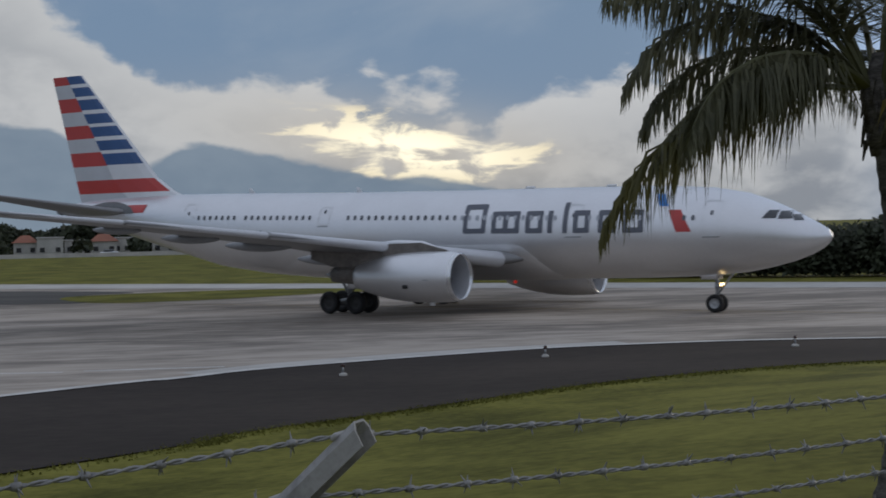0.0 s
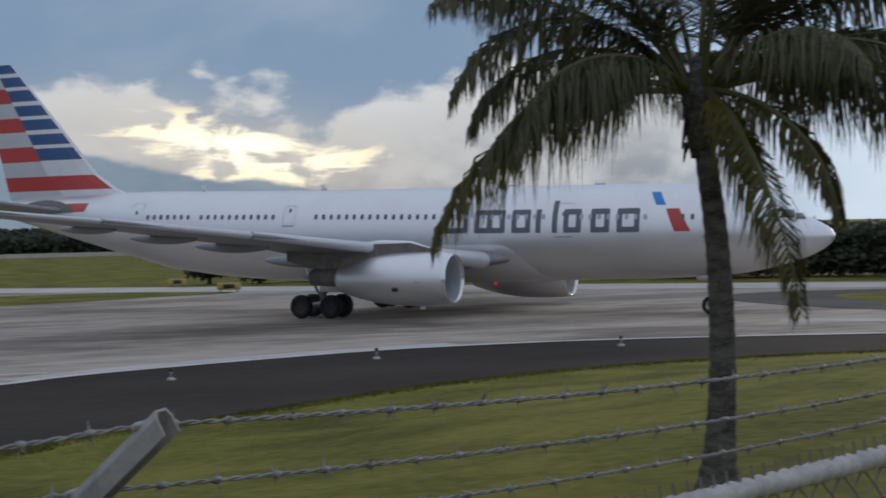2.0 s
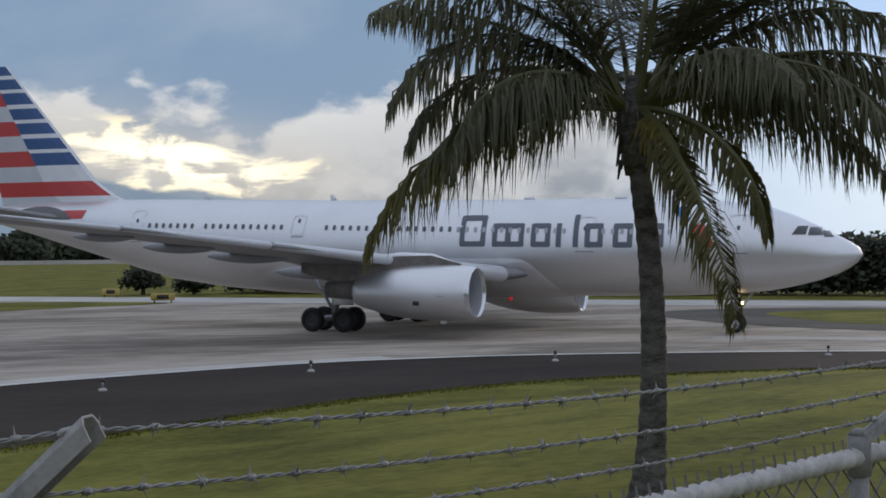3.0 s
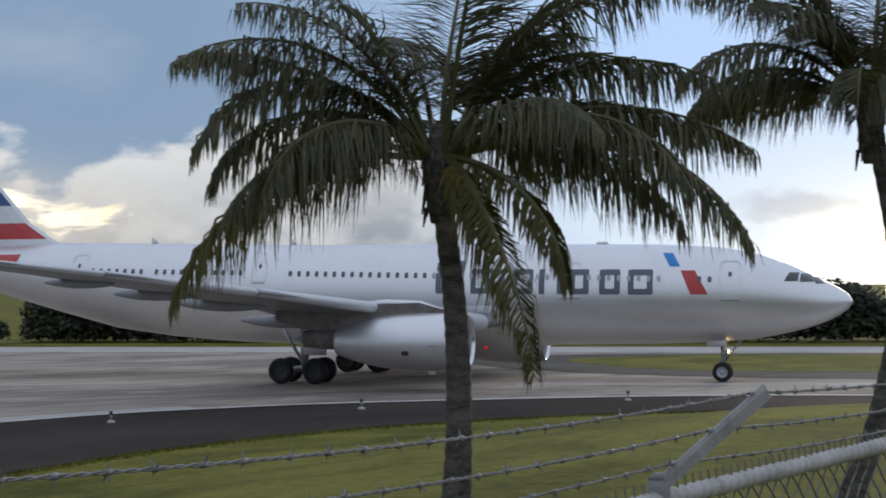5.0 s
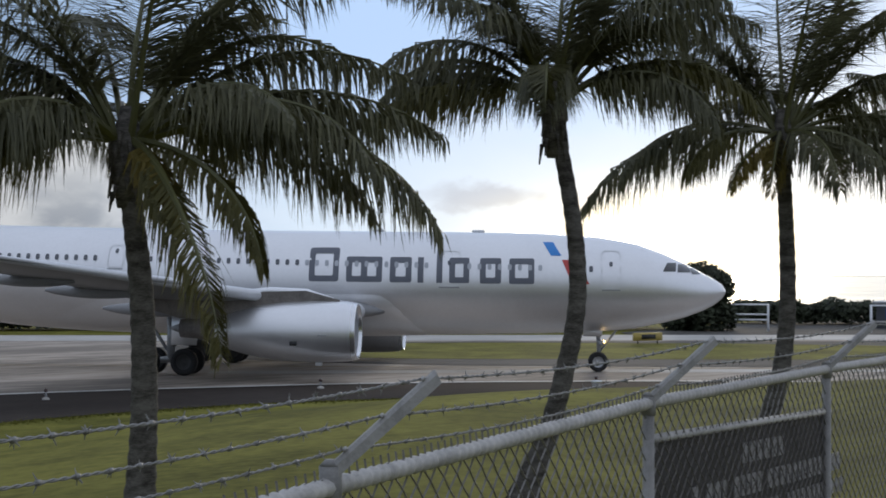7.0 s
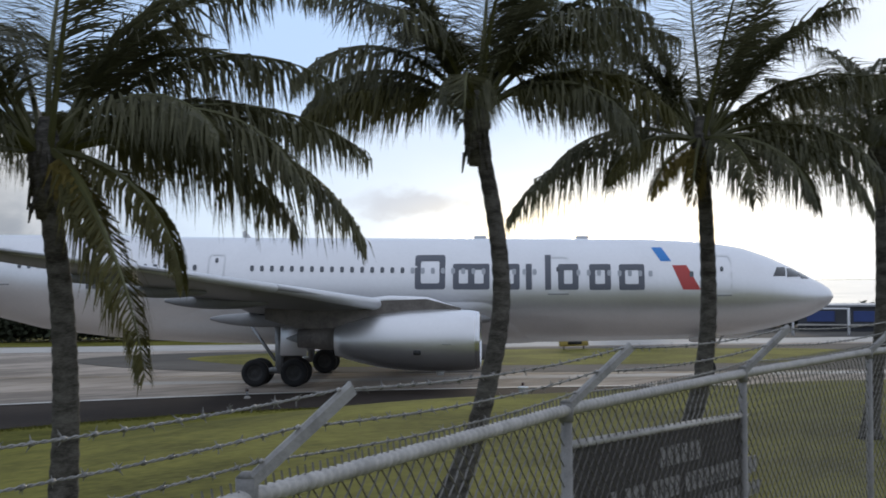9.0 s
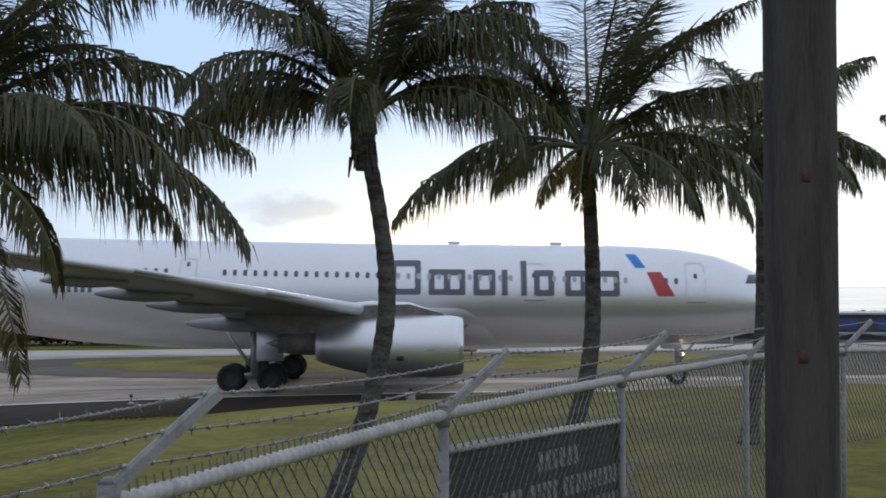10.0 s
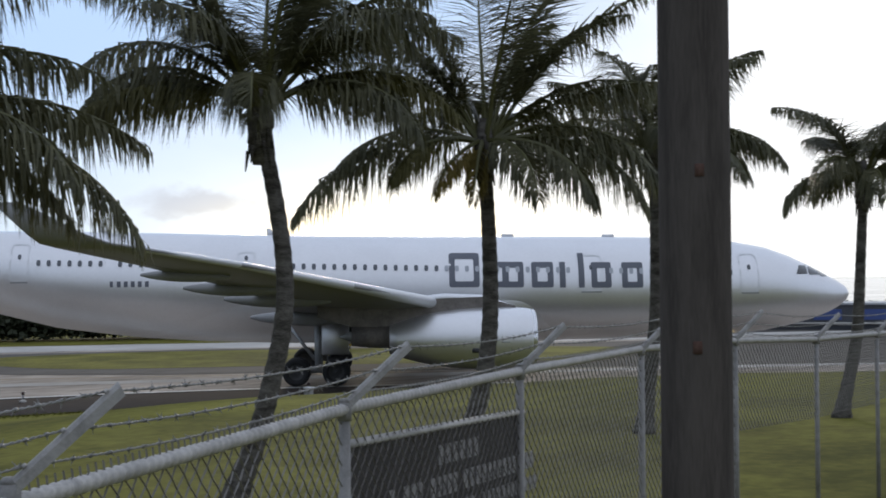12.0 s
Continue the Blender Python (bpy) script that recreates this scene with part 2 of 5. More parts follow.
M_TRUNK = material("palm_trunk", (0.062, 0.054, 0.046), 0.9, 0.0, 0.50, 3.5, 22.0, 0.015, tint=(0.105, 0.098, 0.088), stretch=(1, 1, 2.6), spec=0.15)
M_FROND = material("palm_leaf", (0.080, 0.083, 0.044), 0.5, 0.0, 0.25, 1.2, 10.0, tint=(0.150, 0.145, 0.080), island=0.5, spec=0.40, thin=0.35)
M_FROND_DRY = material("yellowing_palm_leaf", (0.175, 0.138, 0.038), 0.55, 0.0, 0.25, 1.2, 10.0, island=0.5, spec=0.2, thin=0.35)
M_FROND_OLIVE = material("olive_palm_leaf", (0.105, 0.098, 0.034), 0.5, 0.0, 0.3, 1.2, 10.0, island=0.5, spec=0.25, thin=0.35)
M_ARM = material("weathered_arm_steel", (0.30, 0.29, 0.28), 0.65, 0.15, 0.28, 8.0, 90.0, 0.0006)
M_WATER = material("calm_water", (0.03, 0.04, 0.045), 0.12, 0.0, 0.2, 0.02, 0.3)
M_BLADE = material("grass_blades", (0.135, 0.137, 0.034), 0.9, 0.0, 0.3, 0.3, 3.0, tint=(0.16, 0.155, 0.038), island=0.3, spec=0.05)
M_BEACON = material("red_beacon_glass", (0.5, 0.02, 0.02), 0.2, 0.0, 0.0, glow=(1.0, 0.05, 0.03, 0.25))
M_RACHIS = material("frond_stem", (0.085, 0.085, 0.030), 0.5, 0.0, 0.2, 2.0, 12.0)
M_RUST = material("rusty_plate", (0.095, 0.058, 0.047), 0.9, 0.0, 0.35, 9.0, 60.0, spec=0.1)
M_POLE = material("weathered_wood_pole", (0.078, 0.068, 0.062), 0.9, 0.0, 0.32, 1.6, 14.0, 0.008, stretch=(6, 6, 0.6), spec=0.12)
M_SIGN = material("dark_sign_face", (0.065, 0.060, 0.060), 0.6, 0.0, 0.18, 2.0, 20.0, spec=0.2)
M_SIGNINK = material("sign_lettering", (0.30, 0.29, 0.29), 0.6, 0.0, 0.2, 6.0, 40.0)
M_BUSH = material("dark_foliage", (0.028, 0.036, 0.014), 0.75, 0.0, 0.35, 0.3, 3.0, 0.0, island=0.6)
M_HOUSE = material("white_render", (0.42, 0.41, 0.39), 0.85, 0.0, 0.15, 0.3, 3.0, spec=0.1)
M_ROOF = material("terracotta_roof", (0.26, 0.10, 0.06), 0.8, 0.0, 0.2, 0.4, 3.0)
M_BARK = material("tree_bark", (0.06, 0.05, 0.04), 0.9, 0.0, 0.3, 2.0, 12.0)
M_HALL = material("hall_cladding", (0.060, 0.064, 0.075), 0.6, 0.1, 0.15, 0.2, 2.0)
M_HALLBLUE = material("blue_panel", (0.04, 0.07, 0.22), 0.5, 0.0, 0.12, 0.4, 3.0)


# ---- mesh helpers ----
def shape(name, verts, faces, mats, smooth=True, slots=None):
    me = bpy.data.meshes.new(name)
    me.from_pydata([tuple(v) for v in verts], [], faces)
    for m in mats if isinstance(mats, (list, tuple)) else [mats]:
        me.materials.append(m)
    if slots is not None:
        me.polygons.foreach_set("material_index", slots)
    me.polygons.foreach_set("use_smooth", [smooth] * len(faces))
    me.update()
    return me


def part(name, mesh_data, parent=None, label="", at=None):
    ob = new(name, mesh_data)
    ob.parent = parent
    if at is not None:
        ob.matrix_basis = at
    return tagged(ob, label)


def join(*pieces):
    verts, faces = [], []
    for v, f in pieces:
        n = len(verts)
        verts += list(v)
        faces += [tuple(i + n for i in q) for q in f]
    return verts, faces


def grid(rows_of_points, loop=False, caps=False):
    """Faces between successive rows of equally many points."""
    n = len(rows_of_points[0])
    verts = [p for r in rows_of_points for p in r]
    faces = []
    for i in range(len(rows_of_points) - 1):
        for j in range(n if loop else n - 1):
            k = (j + 1) % n
            faces.append((i * n + j, i * n + k, (i + 1) * n + k, (i + 1) * n + j))
    if caps:
        faces.append(tuple(reversed(range(n))))
        faces.append(tuple(range((len(rows_of_points) - 1) * n, len(rows_of_points) * n)))
    return verts, faces


def block(cx, cy, cz, sx, sy, sz, bevel=0.0):
    """A box with chamfered upright and level edges."""
    b = min(bevel, sx / 2.1, sy / 2.1, sz / 2.1)
    hx, hy, hz = sx / 2, sy / 2, sz / 2
    if b <= 0:
        v = [(cx + a * hx, cy + c * hy, cz + d * hz) for a in (-1, 1) for c in (-1, 1) for d in (-1, 1)]
        return v, [(0, 1, 3, 2), (4, 6, 7, 5), (0, 4, 5, 1), (2, 3, 7, 6), (0, 2, 6, 4), (1, 5, 7, 3)]
    rows = []
    for z, e in ((-hz, b), (-hz + b, 0), (hz - b, 0), (hz, b)):
        x, y, c = hx - e, hy - e, b
        rows.append([(cx + p, cy + q, cz + z) for p, q in ((-x + c, -y), (x - c, -y), (x, -y + c), (x, y - c), (x - c, y), (-x + c, y), (-x, y - c), (-x, -y + c))])
    return grid(rows, True, True)


def tube(points, radii, sides=10, caps=True, phase=0.0):
    """A round bar along points."""
    pts = [Vector(p) for p in points]
    radii = radii if isinstance(radii, (list, tuple)) else [radii] * len(pts)
    rows, ref = [], None
    for i, p in enumerate(pts):
        d = (pts[min(i + 1, len(pts) - 1)] - pts[max(i - 1, 0)]).normalized()
        if ref is None:
            ref = d.orthogonal().normalized()
        a = (ref - d * ref.dot(d)).normalized()
        ref = a
        b = d.cross(a)
        rows.append([p + (a * math.cos(phase + 2 * math.pi * k / sides) + b * math.sin(phase + 2 * math.pi * k / sides)) * radii[i] for k in range(sides)])
    return grid(rows, True, caps)


def lathe_x(profile, cx, cy, cz, sides=40):
    """A body of revolution about an axis along x: profile of (x, radius)."""
    return grid([[(cx + x, cy + r * math.cos(2 * math.pi * k / sides), cz + r * math.sin(2 * math.pi * k / sides)) for k in range(sides)] for x, r in profile], True)


def lathe_y(profile, sides=32):
    return grid([[(r * math.cos(2 * math.pi * k / sides), y, r * math.sin(2 * math.pi * k / sides)) for k in range(sides)] for y, r in profile], True)


def thing(name, label, category, group="", at=None, kind=""):
    ob = new(name)
    if at is not None:
        ob.matrix_basis = at
    return tagged(ob, label, category, group, kind)


def moved(m, piece):
    v, f = piece
    return [m @ Vector(p) for p in v], f


# ---- ground and pavements ----
ALONG, OUT = Vector((0.817, -0.576, 0)), Vector((0.576, 0.817, 0))    # along the runway and away over it


def field(s, n, z=0.0):
    return ALONG * s + OUT * n + Vector((0, 0, z))


GRASS_EDGE = [(-120, -46), (-40, 9), (-3.7, 33.8), (1.5, 38.3), (5.5, 40.9), (10.2, 44.0), (14, 46.4), (20, 48.9), (26, 49.9), (33, 49.7), (42, 46.9), (51.4, 43.6), (60, 37.6), (67.6, 29.3), (80, 13), (110, -30)]
LINE_EDGE = [(-110, -29), (-40, 24), (-5.4, 50.0), (0.2, 53.5), (3, 55.6), (7.7, 57.6), (14.9, 60.0), (20, 60.6), (27.4, 60.0), (40.2, 56.2), (50, 50.8), (58, 44.5), (69, 33.0), (82, 16), (112, -28)]


def smooth_line(points, steps=8):
    """A smooth run through points."""
    p = [Vector((a, b, 0)) for a, b in points]
    out = []
    for i in range(len(p) - 1):
        a, b, c, d = p[max(i - 1, 0)], p[i], p[i + 1], p[min(i + 2, len(p) - 1)]
        for k in range(steps):
            t = k / steps
            out.append(0.5 * ((2 * b) + (c - a) * t + (2 * a - 5 * b + 4 * c - d) * t * t + (3 * b - a - 3 * c + d) * t ** 3))
    return out + [p[-1]]


EDGE_XY = np.array([(p.x, p.y) for p in smooth_line(GRASS_EDGE, 3)])


def verge_height(px, py):
    """Height of the grass bank: level with the pavement at its edge, higher towards the fence."""
    a, b = EDGE_XY[:-1], EDGE_XY[1:]
    q = np.array((px, py))
    ab, aq = b - a, q - a
    t = np.clip((aq * ab).sum(1) / (ab * ab).sum(1), 0, 1)
    d = aq - ab * t[:, None]
    i = int((d * d).sum(1).argmin())
    side = ab[i, 0] * aq[i, 1] - ab[i, 1] * aq[i, 0]
    dist = math.sqrt((d[i] ** 2).sum())
    if side > 0:
        return -0.07
    k = min(dist / 24.0, 1.0)
    return -0.07 + 2.15 * k * k * (3 - 2 * k)


def build_ground():
    def axis(lo, hi, step):
        inner = list(np.arange(lo, hi + 0.1, step))
        far = [40, 90, 170, 320, 600, 1200, 2400, 4500]
        return [lo - f for f in reversed(far)] + inner + [hi + f for f in far]
    xs, ys = axis(-60, 110, 1.7), axis(-40, 70, 1.7)
    rows = [[(x, y, verge_height(x, y) + (0.03 * noise.noise((x * 0.3, y * 0.3, 0)) if y < 45 else 0)) for x in xs] for y in ys]
    v, f = grid(rows)
    return tagged(new("ground", shape("ground", v, f, M_GRASS)), "mown green airfield grass sloping down to the pavement", "ground", kind="structure")


def sheet(name, outline, z, mat, label, category, kind="structure"):
    mid = sum((Vector(p) for p in outline), Vector()) / len(outline)
    v = [(p[0], p[1], z) for p in outline] + [(mid.x, mid.y, z)]
    n = len(outline)
    turned = sum(outline[i][0] * outline[(i + 1) % n][1] - outline[(i + 1) % n][0] * outline[i][1] for i in range(n)) > 0
    f = [(i, (i + 1) % n, n) if turned else ((i + 1) % n, i, n) for i in range(n)]
    return tagged(new(name, shape(name, v, f, mat, False)), label, category, kind=kind)


def ribbon(name, line, width, z, mat, label, offset=0.0):
    pts = [Vector(p) for p in line]
    rows = []
    for i, p in enumerate(pts):
        d = (pts[min(i + 1, len(pts) - 1)] - pts[max(i - 1, 0)]).normalized()
        side = Vector((-d.y, d.x, 0))
        rows.append([(p + side * (offset - width / 2)) + Vector((0, 0, z)), p + side * (offset + width / 2) + Vector((0, 0, z))])
    v, f = grid(rows)
    return tagged(new(name, shape(name, v, [q[::-1] for q in f], mat, False)), label, "marking", kind="structure")


def build_pavements():
    grass_line, kerb_line = smooth_line(GRASS_EDGE), smooth_line(LINE_EDGE)
    low = Vector((0, 0, 1))
    v, f = grid([[p - low * 0.035 for p in grass_line], [p - low * 0.035 for p in kerb_line]])
    tagged(new("pavement_shoulder", shape("pavement_shoulder", v, f, M_ASPHALT, False)), "dark asphalt shoulder between grass and taxiway", "shoulder", kind="structure")
    m = len(kerb_line) - 1
    far = [field(-260 + 450 * i / m, 124) for i in range(m + 1)]
    v, f = grid([[p.lerp(q, k / 6) - low * 0.012 for p, q in zip(kerb_line, far)] for k in range(7)])
    tagged(new("road_taxiway", shape("road_taxiway", v, f, M_CONCRETE, False)), "worn grey concrete taxiway with rubber stains", "taxiway", kind="structure")
    ribbon("trim_edge_line", kerb_line, 0.60, -0.006, M_LINE, "worn white taxiway edge line")
    ribbon("trim_fillet", smooth_line([(1, 54.6), (5, 57.1), (12, 59.7), (20, 61.3)]), 1.5, -0.008, M_PALE, "pale concrete fillet along the taxiway edge", 0.3)
    sheet("road_runway", [field(-260, 113.5), field(190, 113.5), field(190, 123), field(-260, 123)], 0.004, M_PALE, "pale concrete runway strip", "runway")
    sheet("ground_island_west", smooth_loop([(-79, 98), (-70, 90), (-63, 94), (-58, 104), (-54, 112), (-64, 113), (-73, 108)]), 0.012, M_GRASS, "green grass island between pavements", "grass")
    sheet("pavement_patch_west", smooth_loop([(-140, 78), (-92, 83), (-76, 87), (-71, 91), (-79, 100), (-78, 106), (-92, 108), (-140, 104)]), 0.004, M_WORN, "dark worn asphalt patch", "asphalt")
    sheet("ground_island_east", smooth_loop([(-4, 103), (-1, 94), (4, 89.5), (14, 88.5), (31, 87), (37, 89), (43, 99), (40, 104.5), (24, 108.5), (6, 109)]), 0.02, M_GRASS, "green grass island beside the runway", "grass")
    sheet("pavement_patch_east", smooth_loop([(-12, 101), (-6, 90), (4, 84), (20, 81), (45, 78), (80, 70), (120, 62), (140, 90), (90, 108), (45, 111), (10, 111.5), (-6, 109)]), 0.010, M_WORN, "dark worn asphalt round the grass island", "asphalt")
    sheet("pavement_apron", smooth_loop([(30, 123.5), (90, 123.5), (150, 120), (180, 150), (120, 175), (60, 165), (36, 140)]), 0.0, M_WORN, "dark apron beyond the runway", "apron")
    ribbon("trim_band", [field(s, 77.6 - 0.0022 * (s - 10) ** 2 / 4) for s in range(-6, 64, 5)], 2.2, -0.004, M_PALE, "pale worn concrete band along the taxiway")
    for a, b in (((-9.5, 58.6), (-4.0, 57.4)), ((-3.2, 57.6), (2.2, 57.2))):
        ribbon("trim_dash", [(*a, 0), (*b, 0)], 0.35, -0.005, M_LINE, "short worn white line on the taxiway")
    ribbon("trim_centre_line", [field(-120 + 6 * i, 96 - 0.115 * 6 * i + 0.0) for i in range(34)], 0.30, -0.007, material("faded_yellow_line", (0.26, 0.19, 0.08), 0.8, 0, 0.3, 0.8, 5), "faded yellow taxi guide line")


def smooth_loop(points):
    p = [field(*q) for q in points]
    n, out = len(p), []
    for i in range(n):
        a, b, c, d = p[i - 1], p[i], p[(i + 1) % n], p[(i + 2) % n]
        for k in range(5):
            t = k / 5
            out.append(0.5 * ((2 * b) + (c - a) * t + (2 * a - 5 * b + 4 * c - d) * t * t + (3 * b - a - 3 * c + d) * t ** 3))
    return out


def build_tufts():
    """Uneven blades along the edge of the verge and in clumps over the bank."""
    rng = random.Random(77)
    edge = smooth_line(GRASS_EDGE, 40)
    edge = [p for p in edge if -14 < p.x < 84]
    verts, faces = [], []

    def blade(x, y, high):
        z = verge_height(x, y)
        w = rng.uniform(0.02, 0.05)
        t = rng.uniform(0, 6.28)
        dx, dy = math.cos(t) * w, math.sin(t) * w
        k = len(verts)
        verts.extend([(x - dx, y - dy, z), (x + dx, y + dy, z), (x + rng.uniform(-0.05, 0.05), y + rng.uniform(-0.05, 0.05), z + high)])
        faces.append((k, k + 1, k + 2))
    for k in range(11000):
        p = rng.choice(edge)
        q = rng.gauss(0, 0.30)
        blade(p.x + rng.uniform(-0.5, 0.5) + q * 0.4, p.y - 0.25 + rng.uniform(-0.3, 0.3) + q, rng.uniform(0.03, 0.09))
    tagged(new("grass_tufts", shape("grass_tufts", verts, faces, M_BLADE, False)), "uneven green grass blades on the bank", "grass", kind="stuff")


build_ground()
build_pavements()
build_tufts()


# ---- the airliner ----
# x forward from the nose wheels, y to port, z up
HULL = [(6.80, 4.42, 4.24, 0.10), (6.62, 4.72, 3.95, 0.42), (6.2, 5.00, 3.62, 0.78), (5.6, 5.32, 3.30, 1.15), (4.6, 5.86, 2.93, 1.66), (3.4, 6.42, 2.62, 2.12), (2, 6.92, 2.34, 2.48),
        (0, 7.27, 2.15, 2.72), (-3, 7.46, 2.03, 2.82), (-8, 7.54, 1.95, 2.82), (-16, 7.60, 1.96, 2.82), (-24, 7.70, 2.03, 2.82), (-28, 7.78, 2.10, 2.82), (-32, 7.88, 2.30, 2.80),
        (-36, 7.96, 2.80, 2.65), (-40, 8.02, 3.80, 2.27), (-44, 8.00, 4.86, 1.78), (-47, 7.90, 5.66, 1.33), (-50, 7.70, 6.42, 0.82), (-52, 7.36, 6.84, 0.34)]
HULL_X = np.array([h[0] for h in HULL])[::-1]
HULL_V = np.array([h[1:] for h in HULL])[::-1]


def hull_at(x):
    """Crown height, keel height and half width of the hull at x, smoothed between the stations."""
    w = np.array([np.interp(x + d, HULL_X, HULL_V[:, k]) for d in (-0.25, 0.0, 0.25) for k in range(3)]).reshape(3, 3)
    e = 0.25 if 5.2 > x > -50 else 0.0
    return w[1] * (1 - e) + (w[0] + w[2]) * e / 2


def skin(x, z, out=0.012, side=-1):
    """The point of the hull's side at x and height z."""
    top, bottom, half = hull_at(x)
    c, r = (top + bottom) / 2, (top - bottom) / 2
    k = max(-0.999, min(0.999, (z - c) / r))
    return (x, side * (half * math.sqrt(1 - k * k) + out * math.sqrt(1 - k * k)), z + out * k)


def decal(name, left, right, z0, z1, mat, parent, label="", steps=8, out=0.012, side=-1):
    """A painted patch or panel that follows the hull, with left and right edges as functions of height."""
    rows = []
    for i in range(steps + 1):
        z = z0 + (z1 - z0) * i / steps
        a, b = left(z), right(z)
        rows.append([skin(a + (b - a) * k / 4, z, out, side) for k in range(5)])
    v, f = grid(rows)
    return part(name, shape(name, v, f, mat), parent, label)


def ring_decal(name, cx, cz, rx, rz, wide, mat, parent, label="", power=2.0, n=28, side=-1, out=0.012):
    rows = []
    for e in (0.0, wide / 2, wide):
        rows.append([skin(cx + (rx - e) * math.copysign(abs(math.cos(a)) ** (2 / power), math.cos(a)), cz + (rz - e) * math.copysign(abs(math.sin(a)) ** (2 / power), math.sin(a)), out, side)
                     for a in (2 * math.pi * k / n for k in range(n))])
    v, f = grid(rows, True)
    return part(name, shape(name, v, f, mat), parent, label)


def lift_surface(sections, n=14):
    """A wing from sections of (point of leading edge, chord, thickness, up vector)."""
    rows = []
    for (x, y, z), chord, thick, up in sections:
        up = Vector(up).normalized()
        loop = []
        for k in range(2 * n):
            a = math.pi * k / n
            u = 0.5 * (1 + math.cos(a))
            t = 5 * thick * (0.2969 * math.sqrt(max(u, 0)) - 0.126 * u - 0.3516 * u * u + 0.2843 * u ** 3 - 0.1036 * u ** 4) + 0.0015
            loop.append(Vector((x - chord * u, y, z)) + up * (t * chord * (1.1 if a < math.pi else -0.9)))
        rows.append(loop)
    return grid(rows, True, True)


def build_airliner():
    plane = thing("airliner", "white and silver twin-engine passenger jet with striped tail taxiing", "airplane")
    xs = [6.80, 6.76, 6.70] + list(np.linspace(6.6, 3, 26)) + list(np.linspace(2.7, -30, 50)) + list(np.linspace(-31, -52, 34))
    rows = []
    for x in xs:
        top, bottom, half = hull_at(x)
        c, r = (top + bottom) / 2, (top - bottom) / 2
        rows.append([(x, half * math.sin(2 * math.pi * k / 56), c + r * math.cos(2 * math.pi * k / 56)) for k in range(56)])
    v, f = grid(rows, True, True)
    part("fuselage", shape("fuselage", v, f, M_PAINT), plane, "silver-white painted fuselage")
    part("tail_cone", shape("tail_cone", *lathe_x([(0.02, 0.345), (-0.35, 0.25), (-0.5, 0.16), (-0.45, 0.13), (-0.2, 0.12)], -52, 0, 7.10, 20), M_PANEL), plane, "grey exhaust outlet in the tail")
    # belly fairing: the lower hull swells between the wing roots, its edge sweeping down in front and behind
    rows = []
    for i in range(45):
        t = i / 44
        x = -9.0 - 22.5 * t
        top, bottom, half = hull_at(x)
        front, back = min(1.0, t / 0.13), min(1.0, (1 - t) / 0.34)
        reach = radians(12 + 68 * math.sin(math.pi / 2 * front) * math.sin(math.pi / 2 * back) ** 0.8)
        fat = 0.30 * front ** 0.55 * back ** 0.8
        c, r = (top + bottom) / 2, (top - bottom) / 2
        row = []
        for k in range(33):
            u = k / 16 - 1
            a = reach * u
            o = -0.03 + (fat + 0.04) * (1 - abs(u) ** 3)
            row.append((x, (half + o) * math.sin(a), c - (r + o * (0.35 + 0.65 * abs(u))) * math.cos(a)))
        rows.append(row)
    v, f = grid(rows)
    part("belly_fairing", shape("belly_fairing", v, f, M_PAINT), plane, "smooth silver belly fairing")

    for side in (-1, 1):
        # wing with winglet
        secs = [((-9.7, 1.95 * side, 3.42), 14.2, 0.055, (0, 0, 1)), ((-12.3, 2.9 * side, 3.25), 11.2, 0.105, (0, 0, 1)), ((-14.2, 6.1 * side, 3.70), 9.2, 0.100, (0, 0, 1)), ((-16.2, 9.4 * side, 4.16), 7.4, 0.095, (0, 0, 1)),
                ((-20.2, 16 * side, 5.02), 5.5, 0.090, (0, 0, 1)), ((-24.4, 23 * side, 5.88), 3.9, 0.085, (0, 0, 1)), ((-27.6, 28.2 * side, 6.44), 2.7, 0.085, (0, 0, 1)),
                ((-28.3, 29.0 * side, 6.56), 2.35, 0.085, (0, 0.35 * -side, 1)), ((-29.0, 29.45 * side, 6.85), 1.95, 0.08, (0, -side, 0.6)), ((-31.0, 30.1 * side, 7.9), 0.95, 0.08, (0, -side, 0.25))]
        v, f = lift_surface(secs)
        part("wing", shape("wing", v, f, M_WING), plane, "long swept grey wing with upturned winglet")
        # polished slat edge
        for a, b in ((1, 3), (3, 4), (4, 5), (5, 6)):
            bar = []
            for (x, y, z), chord, thick, up in (secs[a], secs[b]):
                y += 0.15 * side * (1 if (x, y) == (secs[a][0][0], secs[a][0][1]) else -1)
                bar.append([(x + 0.02 - chord * 0.055 * (1 - math.cos(t)), y, z + thick * chord * 0.42 * math.sin(t)) for t in (math.pi * k / 8 - math.pi / 2 for k in range(9))])
            v, f = grid(bar)
            part("slat", shape("slat", v, f, M_SILVER), plane, "bright leading-edge slat")
        # gaps ahead of the flaps and ailerons, under and over the wing
        for k0, k1 in ((1, 3), (3, 5), (5, 6)):
            for sign in (1.1, -0.9):
                strip = []
                for (x, y, z), chord, thick, up in (secs[k0], secs[k1]):
                    row = []
                    for u in (0.735, 0.75):
                        t = 5 * thick * (0.2969 * math.sqrt(u) - 0.126 * u - 0.3516 * u * u + 0.2843 * u ** 3 - 0.1036 * u ** 4) + 0.0015
                        row.append((x - chord * u, y, z + t * chord * sign + 0.02 * (1 if sign > 0 else -1)))
                    strip.append(row)
                part("flap_gap", shape("flap_gap", *grid(strip), M_DARK, False), plane, "dark gap ahead of the flap")
